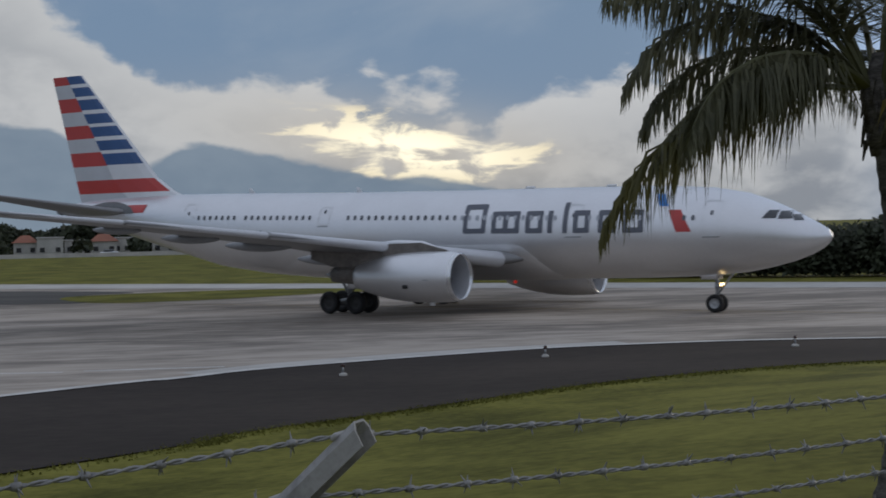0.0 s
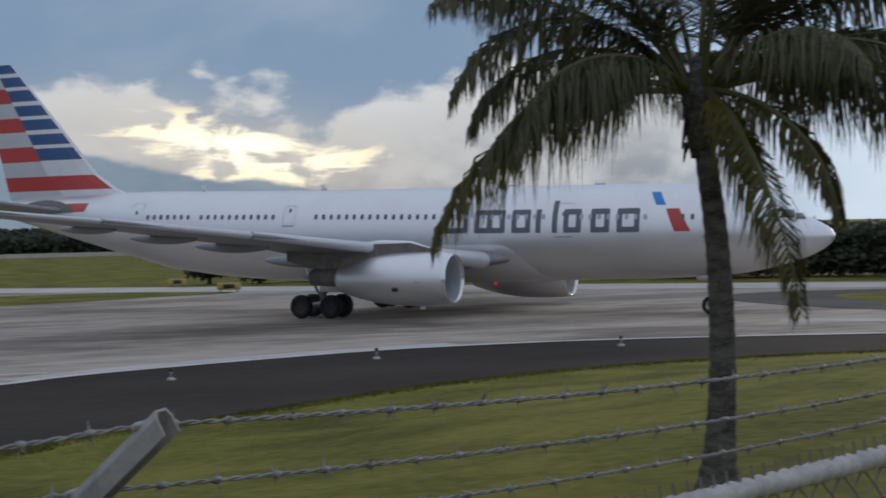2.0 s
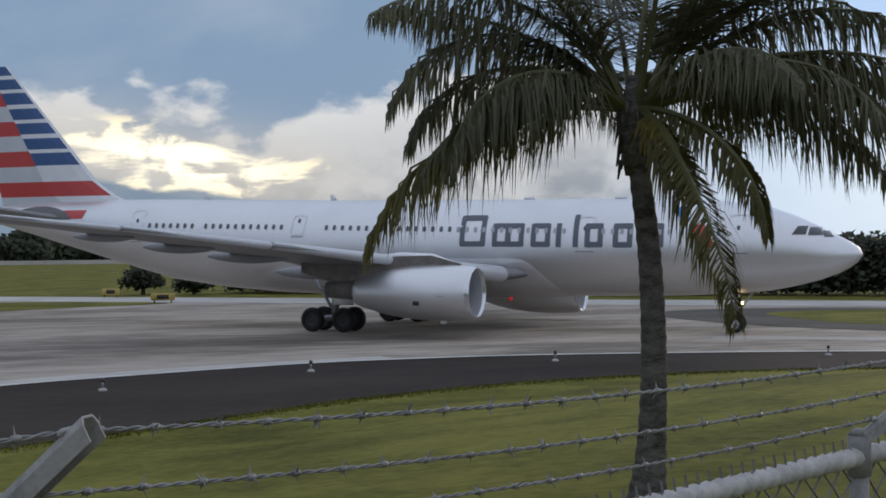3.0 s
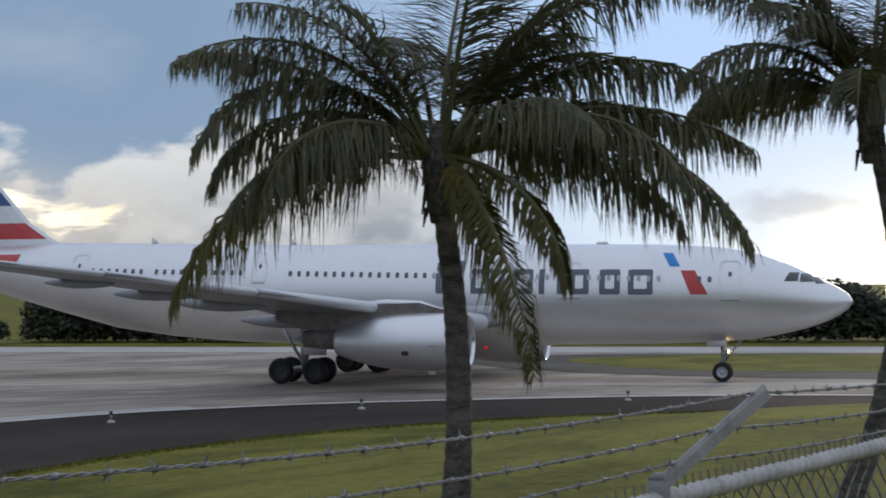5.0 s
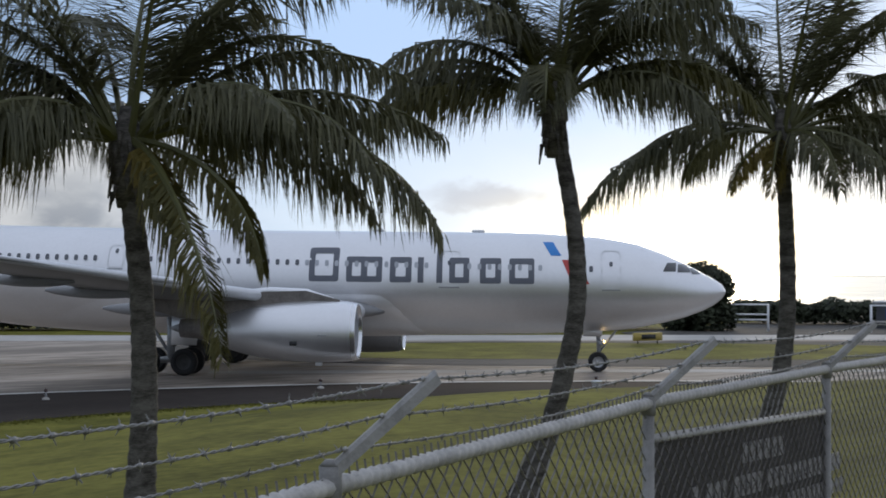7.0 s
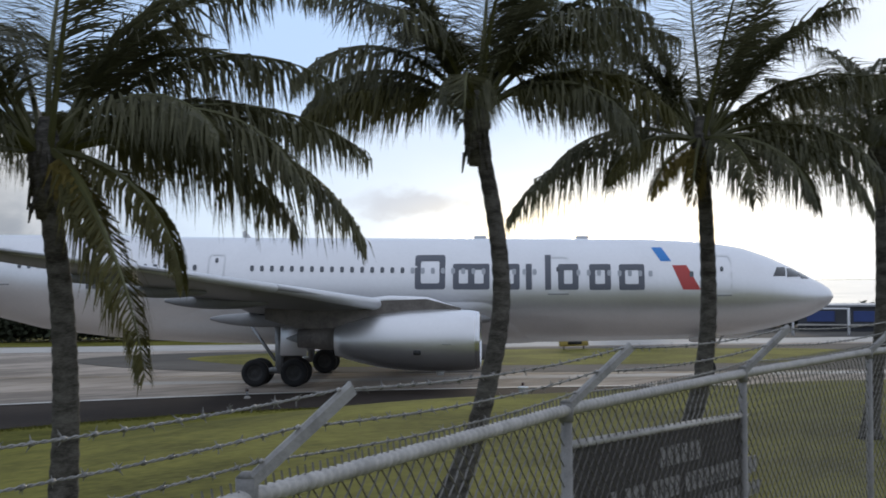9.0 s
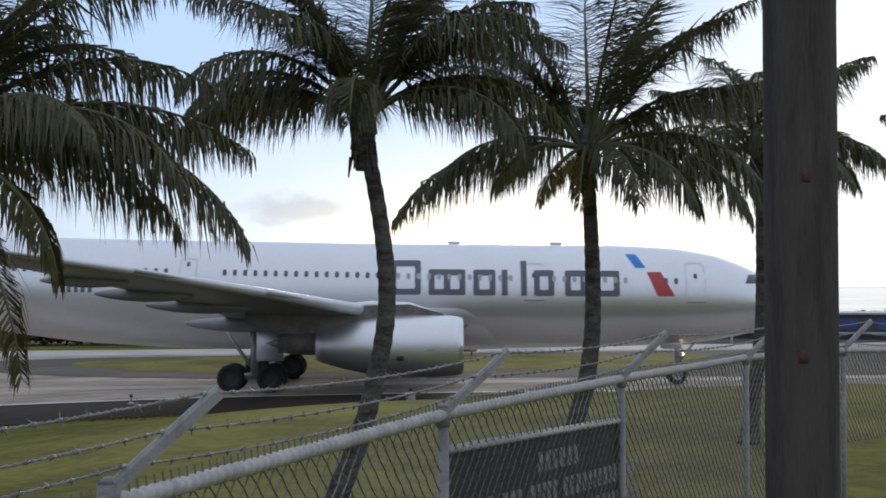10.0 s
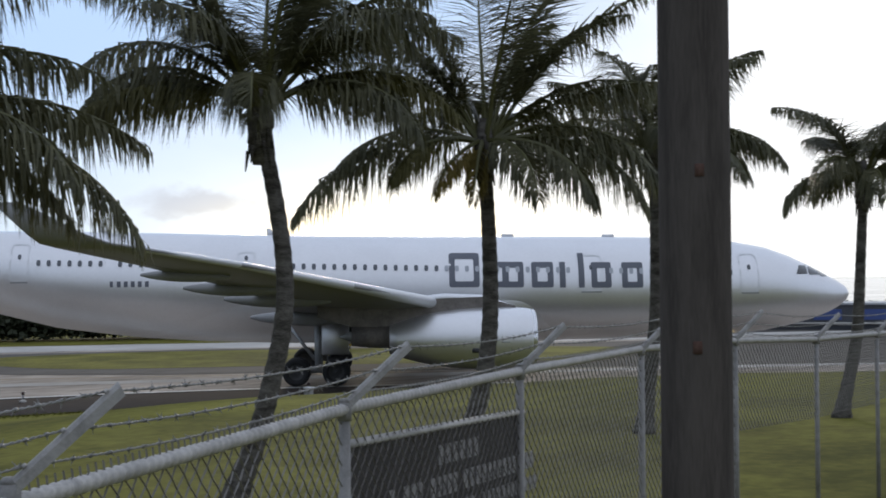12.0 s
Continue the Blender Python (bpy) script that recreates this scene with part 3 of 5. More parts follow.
        # flap track fairings
        for y, x0, z, ln, r in ((6.3, -20.4, 3.30, 5.0, 0.27), (12.6, -21.3, 4.30, 4.8, 0.25), (16.8, -23.2, 4.85, 4.2, 0.22), (21.2, -25.0, 5.42, 3.5, 0.18)):
            prof = [(x0 - ln * t, r * max(0.02, math.sin(math.pi * min(1, t * 0.96 + 0.02)) ** 0.6)) for t in np.linspace(0, 1, 12)]
            v, f = lathe_x(prof, 0, y * side, z, 14)
            v = [(p[0], p[1], z + (p[2] - z) * 1.35 + 0.10 * (x0 - p[0]) * 0.3) for p in v]
            part("flap_fairing", shape("flap_fairing", v, f, M_WING), plane, "canoe-shaped flap track fairing")
        # engine
        y, z = 9.55 * side, 2.45 - (0.56 if side > 0 else 0.0)
        cowl = [(-18.62, 0.62), (-18.6, 0.70), (-18.2, 0.84), (-17.4, 1.07), (-16.4, 1.29), (-15.2, 1.43), (-14.0, 1.48), (-13.0, 1.47), (-12.2, 1.43), (-11.9, 1.39)]
        engine = part("engine", shape("engine", *lathe_x(cowl, 0, y, z, 48), M_PAINT), plane, "round silver engine nacelle")
        part("inlet_lip", shape("inlet_lip", *lathe_x([(-11.9, 1.392), (-11.74, 1.36), (-11.66, 1.30), (-11.68, 1.25), (-11.85, 1.215)], 0, y, z, 48), M_LIP), engine, "polished metal inlet lip")
        part("inlet_duct", shape("inlet_duct", *lathe_x([(-11.85, 1.215), (-12.3, 1.20), (-13.2, 1.23)], 0, y, z, 40), M_SILVER), engine, "grey inlet duct")
        blades = []
        for k in range(26):
            a = 2 * math.pi * k / 26
            blades.append(([(-13.0, y + 0.3 * math.cos(a), z + 0.3 * math.sin(a)), (-13.2, y + 0.3 * math.cos(a + 0.3), z + 0.3 * math.sin(a + 0.3)),
                            (-13.25, y + 1.21 * math.cos(a + 0.28), z + 1.21 * math.sin(a + 0.28)), (-12.95, y + 1.21 * math.cos(a + 0.06), z + 1.21 * math.sin(a + 0.06))], [(0, 1, 2, 3)]))
        blades.append(lathe_x([(-13.3, 1.23), (-13.32, 0.01)], 0, y, z, 30))
        part("fan", shape("fan", *join(*blades), M_FAN, False), engine, "dark fan blades")
        part("spinner", shape("spinner", *lathe_x([(-12.35, 0.01), (-12.5, 0.12), (-12.8, 0.27), (-13.05, 0.34)], 0, y, z, 20), M_DARK), engine, "dark spinner cone")
        part("exhaust", shape("exhaust", *lathe_x([(-18.60, 0.62), (-18.5, 0.56), (-19.4, 0.53), (-20.4, 0.44), (-20.38, 0.40), (-19.8, 0.36)], 0, y, z + 0.12, 30), M_PYLON), engine, "dark sooty core nozzle")
        part("exhaust_plug", shape("exhaust_plug", *lathe_x([(-19.7, 0.37), (-20.5, 0.22), (-21.0, 0.02)], 0, y, z + 0.12, 20), M_STRUT), engine, "grey exhaust cone")
        part("vent", shape("vent", *block(-14.6, y + 1.36 * side, 1.93, 0.34, 0.16, 0.22, 0.03), M_DARK), engine, "small dark vent in the cowl")
        part("latch_strip", shape("latch_strip", *block(-13.2, y + 1.44 * side, 2.32, 0.42, 0.07, 0.05, 0.01), M_PANEL), engine, "grey cowl latch")
        part("drain_mast", shape("drain_mast", *block(-13.6, y, 0.90, 0.35, 0.10, 0.22, 0.03), M_WHITE), engine, "white drain mast under the cowl")
        # pylon
        rows = [[(x, y + w * s, zz) for s, zz in ((-1, a), (-1, b), (1, b), (1, a))] for x, a, b, w in ((-12.6, 3.86, 3.98, 0.10), (-14.2, 3.80, 4.42, 0.24), (-16.2, 3.5, 4.36, 0.28), (-18.4, 3.0, 4.2, 0.28), (-20.4, 3.05, 4.1, 0.22), (-22.0, 3.5, 4.0, 0.08))]
        part("pylon", shape("pylon", *grid(rows, True, True), M_PYLON, False), plane, "sooty dark engine pylon")
        part("pylon_fairing", shape("pylon_fairing", *tube([(-12.7, y, 3.95), (-14.2, y, 4.36), (-16.0, y, 4.40), (-17.6, y, 4.34)], [0.05, 0.16, 0.20, 0.08], 12), M_PAINT), plane, "white pylon top fairing")
        # main landing gear
        gx, gy = -22.18, 5.34 * side
        part("gear_strut", shape("gear_strut", *join(
            tube([(gx + 0.1, gy, 0.75), (gx + 0.1, gy - 0.1 * side, 3.2)], [0.20, 0.24], 14), tube([(gx - 0.1, gy, 1.3), (gx - 1.5, gy - 0.6 * side, 3.1)], 0.09, 10),
            tube([(gx + 0.3, gy, 1.5), (gx + 1.3, gy - 0.5 * side, 3.0)], 0.08, 10), tube([(gx - 1.05, gy, 0.68), (gx, gy, 0.80), (gx + 1.05, gy, 0.68)], [0.14, 0.19, 0.14], 12)), M_STRUT), plane, "steel main landing gear leg")
        part("gear_door", shape("gear_door", *moved(pose(gx + 0.95, gy + 0.55 * side, 2.55, 6 * side), block(0, 0, 0, 1.35, 0.07, 2.0, 0.03)), M_PAINT), plane, "pale gear door plate")
        # no opening is cut: a near-black solid block stands for the well's shade
        part("well_shade_block", shape("well_shade_block", *block(gx + 2.1, gy - 0.5 * side, 2.75, 1.6, 1.2, 0.9, 0.1), M_DARK), plane, "solid near-black block for the shade inside the wheel well")
        for dx in (-0.99, 0.99):
            for dy in (-0.70, 0.70):
                wheel(plane, (gx + dx, gy + dy, 0.70), 0.70, 0.24, dy * side > 0 and side or -side)
        # tailplane
        v, f = lift_surface([((-43.4, 0.6 * side, 6.72), 5.9, 0.10, (0, 0, 1)), ((-44.6, 2.2 * side, 6.95), 5.1, 0.10, (0, 0, 1)), ((-50.2, 9.5 * side, 8.28), 2.1, 0.09, (0, 0, 1)), ((-50.6, 9.75 * side, 8.33), 1.6, 0.05, (0, 0, 1))])
        part("tailplane", shape("tailplane", v, f, M_WING), plane, "grey swept tailplane")
        rows = [[skin(-43.2 - 5.6 * t, 6.72 + (0.13 + 0.75 * math.sin(math.pi * t) ** 0.6) * q / 7, 0.045, side) for t in np.linspace(0, 1, 16)] for q in range(8)]
        part("tail_plate", shape("tail_plate", *grid(rows), M_PLATE), plane, "bare grey plate round the tailplane root")
        # cabin windows
        for x0, x1 in ((-36.6, -33.4), (-32.4, -26.9), (-24.0, -8.9), (-6.8, -2.9), (-0.95, -0.3)):
            for k in range(int((x1 - x0) / 0.533) + 1):
                x = x0 + 0.533 * k
                z = 5.82 - (x + 15.2) * 0.0205
                pts = [skin(x + 0.105 * math.copysign(abs(math.cos(a)) ** 0.6, math.cos(a)), z + 0.155 * math.copysign(abs(math.sin(a)) ** 0.6, math.sin(a)), 0.030, side) for a in (2 * math.pi * q / 12 for q in range(12))]
                shaded = side < 0 and -15.6 < x < -3.0
                part("window", shape("window", pts, [tuple(range(12)) if side > 0 else tuple(range(11, -1, -1))], M_SHADE if shaded else M_CABIN, False), plane, "cabin window with its pale shade down" if shaded else "")
        # doors with their outlines
        for x, z, w, h in ((0.63, 5.50, 0.54, 1.02), (-7.86, 5.55, 0.60, 0.95), (-25.92, 6.16, 0.46, 0.62), (-37.6, 6.30, 0.50, 0.98)):
            door = ring_decal("door", x, z, w, h, 0.07, M_WHITE, plane, "cabin door with pale outline", 7.0, 44, side, 0.014)
            decal("door_sill", lambda q: x - w * 0.9, lambda q: x + w * 0.9, z - h - 0.10, z - h - 0.03, M_PANEL, door, "grey door sill", 2, 0.016, side)
            ring_decal("door_window", x, z + 0.28, 0.09, 0.13, 0.085, M_CABIN, door, "small door window", 3.0, 12, side, 0.018)
        # cockpit glass
        for a, b, c, d, z0, z1 in ((3.35, 4.05, 3.62, 4.12, 5.40, 5.86), (4.15, 4.88, 4.20, 4.70, 5.36, 5.80), (4.96, 5.42, 4.80, 5.10, 5.26, 5.60)):
            decal("cockpit_window", lambda q: a + (c - a) * (q - z0) / (z1 - z0), lambda q: b + (d - b) * (q - z0) / (z1 - z0), z0, z1, M_GLASS, plane, "dark cockpit window pane", 5, 0.015, side)
    # painted marks on the side towards the fence: plain shapes in slate grey
    base = lambda x: 4.84 - (x + 15.2) * 0.010
    def bar(x0, x1, z0, z1, lean=0.0):
        decal("side_mark", lambda q: x0 + lean * (q - z0), lambda q: x1 + lean * (q - z0), z0, z1, M_GREYMARK, plane, "", 10, 0.022)
    for x0, x1, h in ((-15.35, -13.75, 1.80), (-13.35, -12.25, 1.34), (-12.53, -11.43, 1.34), (-11.02, -9.86, 1.34), (-7.86, -6.80, 1.34), (-6.24, -5.12, 1.34), (-4.70, -3.38, 1.34)):
        x = (x0 + x1) / 2
        ring_decal("side_mark", x, base(x) + h / 2, (x1 - x0) / 2, h / 2, 0.31, M_GREYMARK, plane, "", 14.0, 48, -1, 0.022)
    for x, w, h in ((-9.38, 0.31, 1.34), (-8.38, 0.31, 1.82)):
        bar(x - w / 2, x + w / 2, base(x), base(x) + h)
    decal("emblem", lambda q: -2.95 + 0.60 * (6.95 - q), lambda q: -2.42 + 0.62 * (6.95 - q), 6.22, 6.95, M_SKYBLUE, plane, "slanted blue emblem shape")
    decal("emblem", lambda q: -1.98 + 0.42 * (6.1 - q), lambda q: -1.25 + 0.55 * (6.1 - q), 4.73, 6.0, M_RED, plane, "slanted red emblem shape")
    for k, w in enumerate((0.16, 0.2, 0.2, 0.2, 0.2, 0.2)):
        decal("registration_bar", lambda q: -32.9 + 0.36 * k, lambda q: -32.9 + 0.36 * k + w, 4.98, 5.28, M_GREYMARK, plane, "", 3)
    # red band round the tail
    for side in (-1, 1):
        decal("tail_band", lambda q: -47.2, lambda q: -42.0 - 0.3 * (7.3 - q), 6.75, 7.32, M_RED, plane, "red painted band on the tail", 6, 0.02, side)
    # fin with painted bands
    red = ((16.6, 17.3), (14.5, 15.55), (12.45, 13.45), (10.35, 11.4))
    blu = ((16.62, 17.3), (15.65, 16.35), (14.6, 15.4), (13.55, 14.3), (12.55, 13.3), (11.5, 12.25), (10.4, 11.25))
    cuts = sorted({7.3, 7.8, 8.3, 9.3, 9.85, 17.25} | {q for b in red + blu for q in b if q < 17.25})
    frac = [0, 0.10, 0.30, 0.50, 0.70, 0.88, 0.97, 1.0]
    verts, faces, slots = [], [], []
    for side in (-1, 1):
        n0 = len(verts)
        for z in cuts:
            k = (z - 8.11) / 9.1
            lead = -41.25 - 8.3 * k + (1.9 * max(0, (9.4 - z) / 1.9) ** 2)
            trail = -50.12 - 2.5 * k
            for q in frac:
                u = 1 - q
                thick = 5 * 0.10 * (0.2969 * math.sqrt(u) - 0.126 * u - 0.3516 * u * u + 0.2843 * u ** 3 - 0.1036 * u ** 4) * (8.5 - 5.4 * max(0, min(1, k)))
                verts.append((trail + (lead - trail) * q, side * (thick + 0.004), z))
        m = len(frac)
        for i in range(len(cuts) - 1):
            zc = (cuts[i] + cuts[i + 1]) / 2
            for j in range(m - 1):
                a = n0 + i * m + j
                faces.append((a, a + 1, a + 1 + m, a + m) if side < 0 else (a, a + m, a + 1 + m, a + 1))
                fc = (frac[j] + frac[j + 1]) / 2
                if 8.3 < zc < 9.3:
                    s = 1 if fc < 0.97 else 0
                elif fc < 0.5:
                    s = 1 if any(b[0] < zc < b[1] for b in red) else 3
                else:
                    s = 2 if fc < 0.97 and any(b[0] < zc < b[1] for b in blu) else 0
                slots.append(s)
    n = len(cuts) * len(frac)
    top = [(len(cuts) - 1) * len(frac) + j for j in range(len(frac))]
    faces.append(tuple(top + [q + n for q in reversed(top)]))
    slots.append(0)
    part("fin", shape("fin", verts, faces, [M_WHITE, M_RED, M_BLUE, M_SILVER], False, slots), plane, "tall fin painted in red, white and blue bands")
    # nose gear
    part("nose_leg", shape("nose_leg", *join(tube([(0.05, 0, 0.5), (0.0, 0, 2.5)], [0.10, 0.13], 14), tube([(0.0, -0.42, 0.53), (0.0, 0.42, 0.53)], 0.07, 10), tube([(0.1, 0, 1.1), (1.1, 0, 2.4)], 0.06, 8),
         block(0.12, 0, 1.55, 0.30, 0.62, 0.30, 0.04)), M_STRUT), plane, "steel nose landing gear leg")
    for s in (-1, 1):
        part("nose_gear_door", shape("nose_gear_door", *moved(pose(-0.3, 0.5 * s, 2.12, -8 * s), block(0, 0, 0, 1.0, 0.04, 0.42, 0.02)), M_PAINT), plane, "white nose gear door")
        wheel(plane, (0, 0.37 * s, 0.53), 0.53, 0.18, s)
        lamp = part("taxi_light", shape("taxi_light", *lathe_x([(0.30, 0.105), (0.22, 0.10), (0.12, 0.03)], 0, 0.2 * s, 1.62, 14), M_STRUT), plane, "taxi light housing")
        part("lens", shape("lens", *lathe_x([(0.36, 0.005), (0.345, 0.06), (0.30, 0.10)], 0, 0.2 * s, 1.62, 14), M_LAMP), lamp, "lit yellow lens")
    part("beacon", shape("beacon", *tube([(-13.2, 0, 1.92), (-13.2, 0, 1.70), (-13.2, 0, 1.64)], [0.10, 0.10, 0.04], 14), M_BEACON), plane, "red beacon lamp under the belly")
    for x in (-24.5, -33.5):
        part("antenna", shape("antenna", *lift_surface([((x, 0, hull_at(x)[0] - 0.03), 0.5, 0.12, (0, 1, 0)), ((x - 0.32, 0, hull_at(x)[0] + 0.36), 0.2, 0.1, (0, 1, 0))], 6), M_WHITE), plane, "white blade antenna")
    for x in (-6.5, -12.0):
        part("antenna", shape("antenna", *block(x, 0, hull_at(x)[0] + 0.06, 0.7, 0.2, 0.16, 0.06), M_WHITE), plane, "low white antenna fairing")
    return plane


WHEELS = []


def wheel(plane, centre, r, half, face):
    hub = new("wheel")
    hub.parent = plane
    hub.matrix_basis = Matrix.Translation(centre)
    prof = [(-half * 0.72, r * 0.56), (-half * 0.95, r * 0.66), (-half, r * 0.80), (-half * 0.86, r * 0.93), (-half * 0.5, r * 0.99), (0, r), (half * 0.5, r * 0.99), (half * 0.86, r * 0.93), (half, r * 0.80), (half * 0.95, r * 0.66), (half * 0.72, r * 0.56)]
    part("tyre", shape("tyre", *lathe_y(prof, 32), M_TYRE), hub, "black tyre")
    rim = [lathe_y([(half * 0.70 * s, r * 0.56), (half * 0.62 * s, r * 0.46), (half * 0.35 * s, r * 0.40), (half * 0.45 * s, r * 0.16), (half * 0.62 * s, 0.01)], 24) for s in (-1, 1)]
    for k in range(6):
        a = 2 * math.pi * k / 6
        rim += [block(r * 0.3 * math.cos(a), half * 0.42 * s, r * 0.3 * math.sin(a), r * 0.09, half * 0.2, r * 0.09) for s in (-1, 1)]
    part("rim", shape("rim", *join(*rim), M_RIM if r < 0.6 else M_RIM_DARK), hub, "pale metal wheel rim" if r < 0.6 else "dark wheel rim")
    WHEELS.append((hub, centre, r))


AIRLINER = build_airliner()


# ---- palms ----
def frond_mesh(length, rise, droop, seed, dry):
    """A palm leaf that starts at the origin, runs out along x and arches down, with two rows of hanging leaflets."""
    rng = random.Random(seed)
    n = 16
    pts, tang = [Vector((0, 0, 0))], []
    for i in range(n):
        e = radians(rise - droop * ((i + 0.5) / n) ** 1.3)
        tang.append(Vector((math.cos(e), 0.05 * math.sin(seed + i * 0.3), math.sin(e))).normalized())
        pts.append(pts[-1] + tang[-1] * length / n)
    tang.append(tang[-1])
    stem = tube(pts, [0.042 * (1 - i / n) ** 0.9 + 0.005 for i in range(n + 1)], 5)
    verts, faces = [], []
    count = 118
    for k in range(count):
        s = 0.17 + 0.83 * (k + 0.5) / count
        i = min(int(s * n), n - 1)
        p = pts[i].lerp(pts[i + 1], s * n - i)
        t = tang[i]
        up = Vector((-t.z, 0, t.x))
        size = (0.62 + 0.38 * math.sin(math.pi * min(1, s * 1.15))) * (1.0 if s < 0.72 else 1.0 - 1.9 * (s - 0.72)) * (0.19 * length + 0.50) * (0.62 if rise < 0 else 1.0)
        for side in (-1, 1):
            if rng.random() < 0.08 + 0.2 * (noise.noise((s * 9, seed * 0.7, side)) > 0.25):
                continue
            ln = size * rng.uniform(0.82, 1.12)
            wide = 0.012 + 0.009 * rng.random()
            hang = 1.0 - max(0.0, min(0.85, t.z * 1.1))
            d = (Vector((0, side, 0)) * rng.uniform(0.50, 0.75) + t * rng.uniform(0.22, 0.55) + up * rng.uniform(-0.05, 0.25)).normalized()
            sag = Vector((0, 0, -1)) * rng.uniform(0.7, 1.9) * (0.08 + 0.92 * hang)
            mid = p + d * ln * 0.36 + sag * ln * 0.14
            d2 = (d * (0.85 - 0.55 * hang) + sag * 1.1 + Vector((rng.uniform(-0.22, 0.22), rng.uniform(-0.22, 0.22), 0))).normalized()
            tip = mid + d2 * ln * 0.66
            w = d.cross(Vector((0, 0, 1))).normalized() * wide if abs(d.z) < 0.95 else Vector((wide, 0, 0))
            w = (w + Vector((0, 0, wide * 0.5)))
            a = len(verts)
            verts += [p - w * 0.5, p + w * 0.5, mid + w, mid - w, tip]
            faces += [(a, a + 1, a + 2, a + 3), (a + 3, a + 2, a + 4)]
    v, f = join((stem[0], stem[1]), (verts, faces))
    slots = [1] * len(stem[1]) + [0] * len(faces)
    return shape("frond", v, f, [(M_FROND, M_FROND_DRY, M_FROND_OLIVE)[int(dry)], M_RACHIS], False, slots)


FRONDS = []


def palm(x, y, crown, bend, fronds, thick, seed, label):
    """A coconut palm with its foot at (x, y): crown is the height of its heart, bend the sideways bow of the trunk as (share of height, metres) seen from the fence."""
    rng = random.Random(seed)
    foot = verge_height(x, y) - 0.05
    tree = thing("palm_tree", label, "palm tree", "palms behind the fence", Matrix.Translation((x, y, foot)))
    turn = math.atan2(x, y)
    right, away = Vector((math.cos(turn), -math.sin(turn), 0)), Vector((math.sin(turn), math.cos(turn), 0))
    high = crown - foot
    hs, bs = [b[0] for b in bend], [b[1] for b in bend]
    pts, rad = [], []
    for i in range(49):
        t = i / 48
        off = sum(np.interp(min(1, max(0, t + d)), hs, bs) for d in (-0.08, -0.04, 0, 0.04, 0.08)) / 5
        pts.append(right * off + Vector((0, 0, high * t)))
        flare = 0.75 * math.exp(-t * high / 0.35)
        rad.append(thick * (1.06 + flare - 0.34 * t) * (1.0 + (0.05 if i % 2 else -0.03)))
    v, f = tube(pts, rad, 14)
    part("trunk", shape("trunk", v, f, M_TRUNK), tree, "ringed grey-brown palm trunk")
    top = pts[-1]
    # leaf bases and old sheaths under the crown
    bits = [tube([top + Vector((0, 0, -0.75)), top + Vector((0, 0, -0.45)), top + Vector((0, 0, -0.1)), top + Vector((0, 0, 0.45))], [thick * 0.72, thick * 1.05, thick * 1.35, thick * 0.5], 12)]
    for k in range(34):
        a = k * 2.4
        d = Vector((math.cos(a), math.sin(a), 0))
        b = top + Vector((0, 0, -0.62 + 0.022 * k))
        q = rng.uniform(0.9, 1.25)
        bits.append(tube([b + d * thick * 0.6, b + d * thick * q + Vector((0, 0, 0.03)), b + d * thick * (q + 0.25) + Vector((0, 0, -0.10 - 0.16 * rng.random()))], [0.045, 0.035, 0.010], 5))
    part("leaf_sheath", shape("leaf_sheath", *join(*bits), M_TRUNK), tree, "ragged brown leaf bases")
    for k, (face, rise, length, droop, dry) in enumerate(fronds):
        ob = part("frond", frond_mesh(length, rise, droop, seed * 100 + k, dry), tree, ("", "yellowing palm leaf", "olive-green palm leaf")[int(dry)])
        at = top + Vector((0, 0, 0.05)) + (right * math.cos(radians(face)) + away * math.sin(radians(face))) * thick * 0.8
        rest = Matrix.Translation(at) @ pose(0, 0, 0, 0, 0, face - math.degrees(turn))
        ob.matrix_basis = rest
        FRONDS.append((ob, rest, rng.random() * 6.28, length))
    return tree


def fill(seed, size, low=12):
    """Leaves all round the crown, steep in the middle and drooping outside."""
    rng = random.Random(seed)
    out = []
    for k in range(low):
        out.append((k * 137.5 + rng.uniform(-15, 15), rng.uniform(15, 45), size * rng.uniform(0.8, 1.0), rng.uniform(75, 110), False))
    for k in range(8):
        out.append((k * 137.5 + 40 + rng.uniform(-15, 15), rng.uniform(52, 80), size * rng.uniform(0.85, 1.08), rng.uniform(50, 90), False))
    return out


palm(8.27, 15.37, 6.78, [(0, -0.10), (0.15, -0.03), (0.35, 0.01), (0.55, -0.01), (0.7, -0.06), (0.85, -0.16), (1, -0.22)],
     [(178, 46, 3.4, 54, False), (183, 55, 3.5, 124, False), (188, 5, 3.8, 78, 2), (174, 40, 3.2, 108, False), (205, 34, 2.8, 120, False), (196, 18, 2.9, 84, False),
      (0, 30, 3.9, 66, False), (-8, 20, 4.1, 84, False), (4, 50, 3.8, 82, False), (-20, 34, 3.3, 96, False), (14, 36, 3.4, 72, False), (8, 18, 3.3, 80, False),
      (-66, -22, 3.6, 56, 2), (-66, -16, 1.9, 56, True), (-48, -8, 2.7, 70, 2), (-140, 32, 3.0, 108, False), (-40, 44, 2.6, 96, False), (95, 40, 3.2, 95, False), (60, 35, 3.2, 90, False), (130, 38, 3.3, 95, False),
      (160, 74, 3.5, 60, False), (20, 72, 3.6, 62, False), (-70, 78, 3.2, 50, False), (80, 80, 3.4, 40, False), (110, 66, 3.4, 70, False), (45, 64, 3.5, 70, False), (-150, 66, 3.2, 75, False),
      (30, 58, 3.8, 84, False), (-165, 60, 3.6, 92, False), (0, 68, 3.9, 74, False)],
     0.165, 3, "coconut palm with drooping fronds and one yellowing leaf")
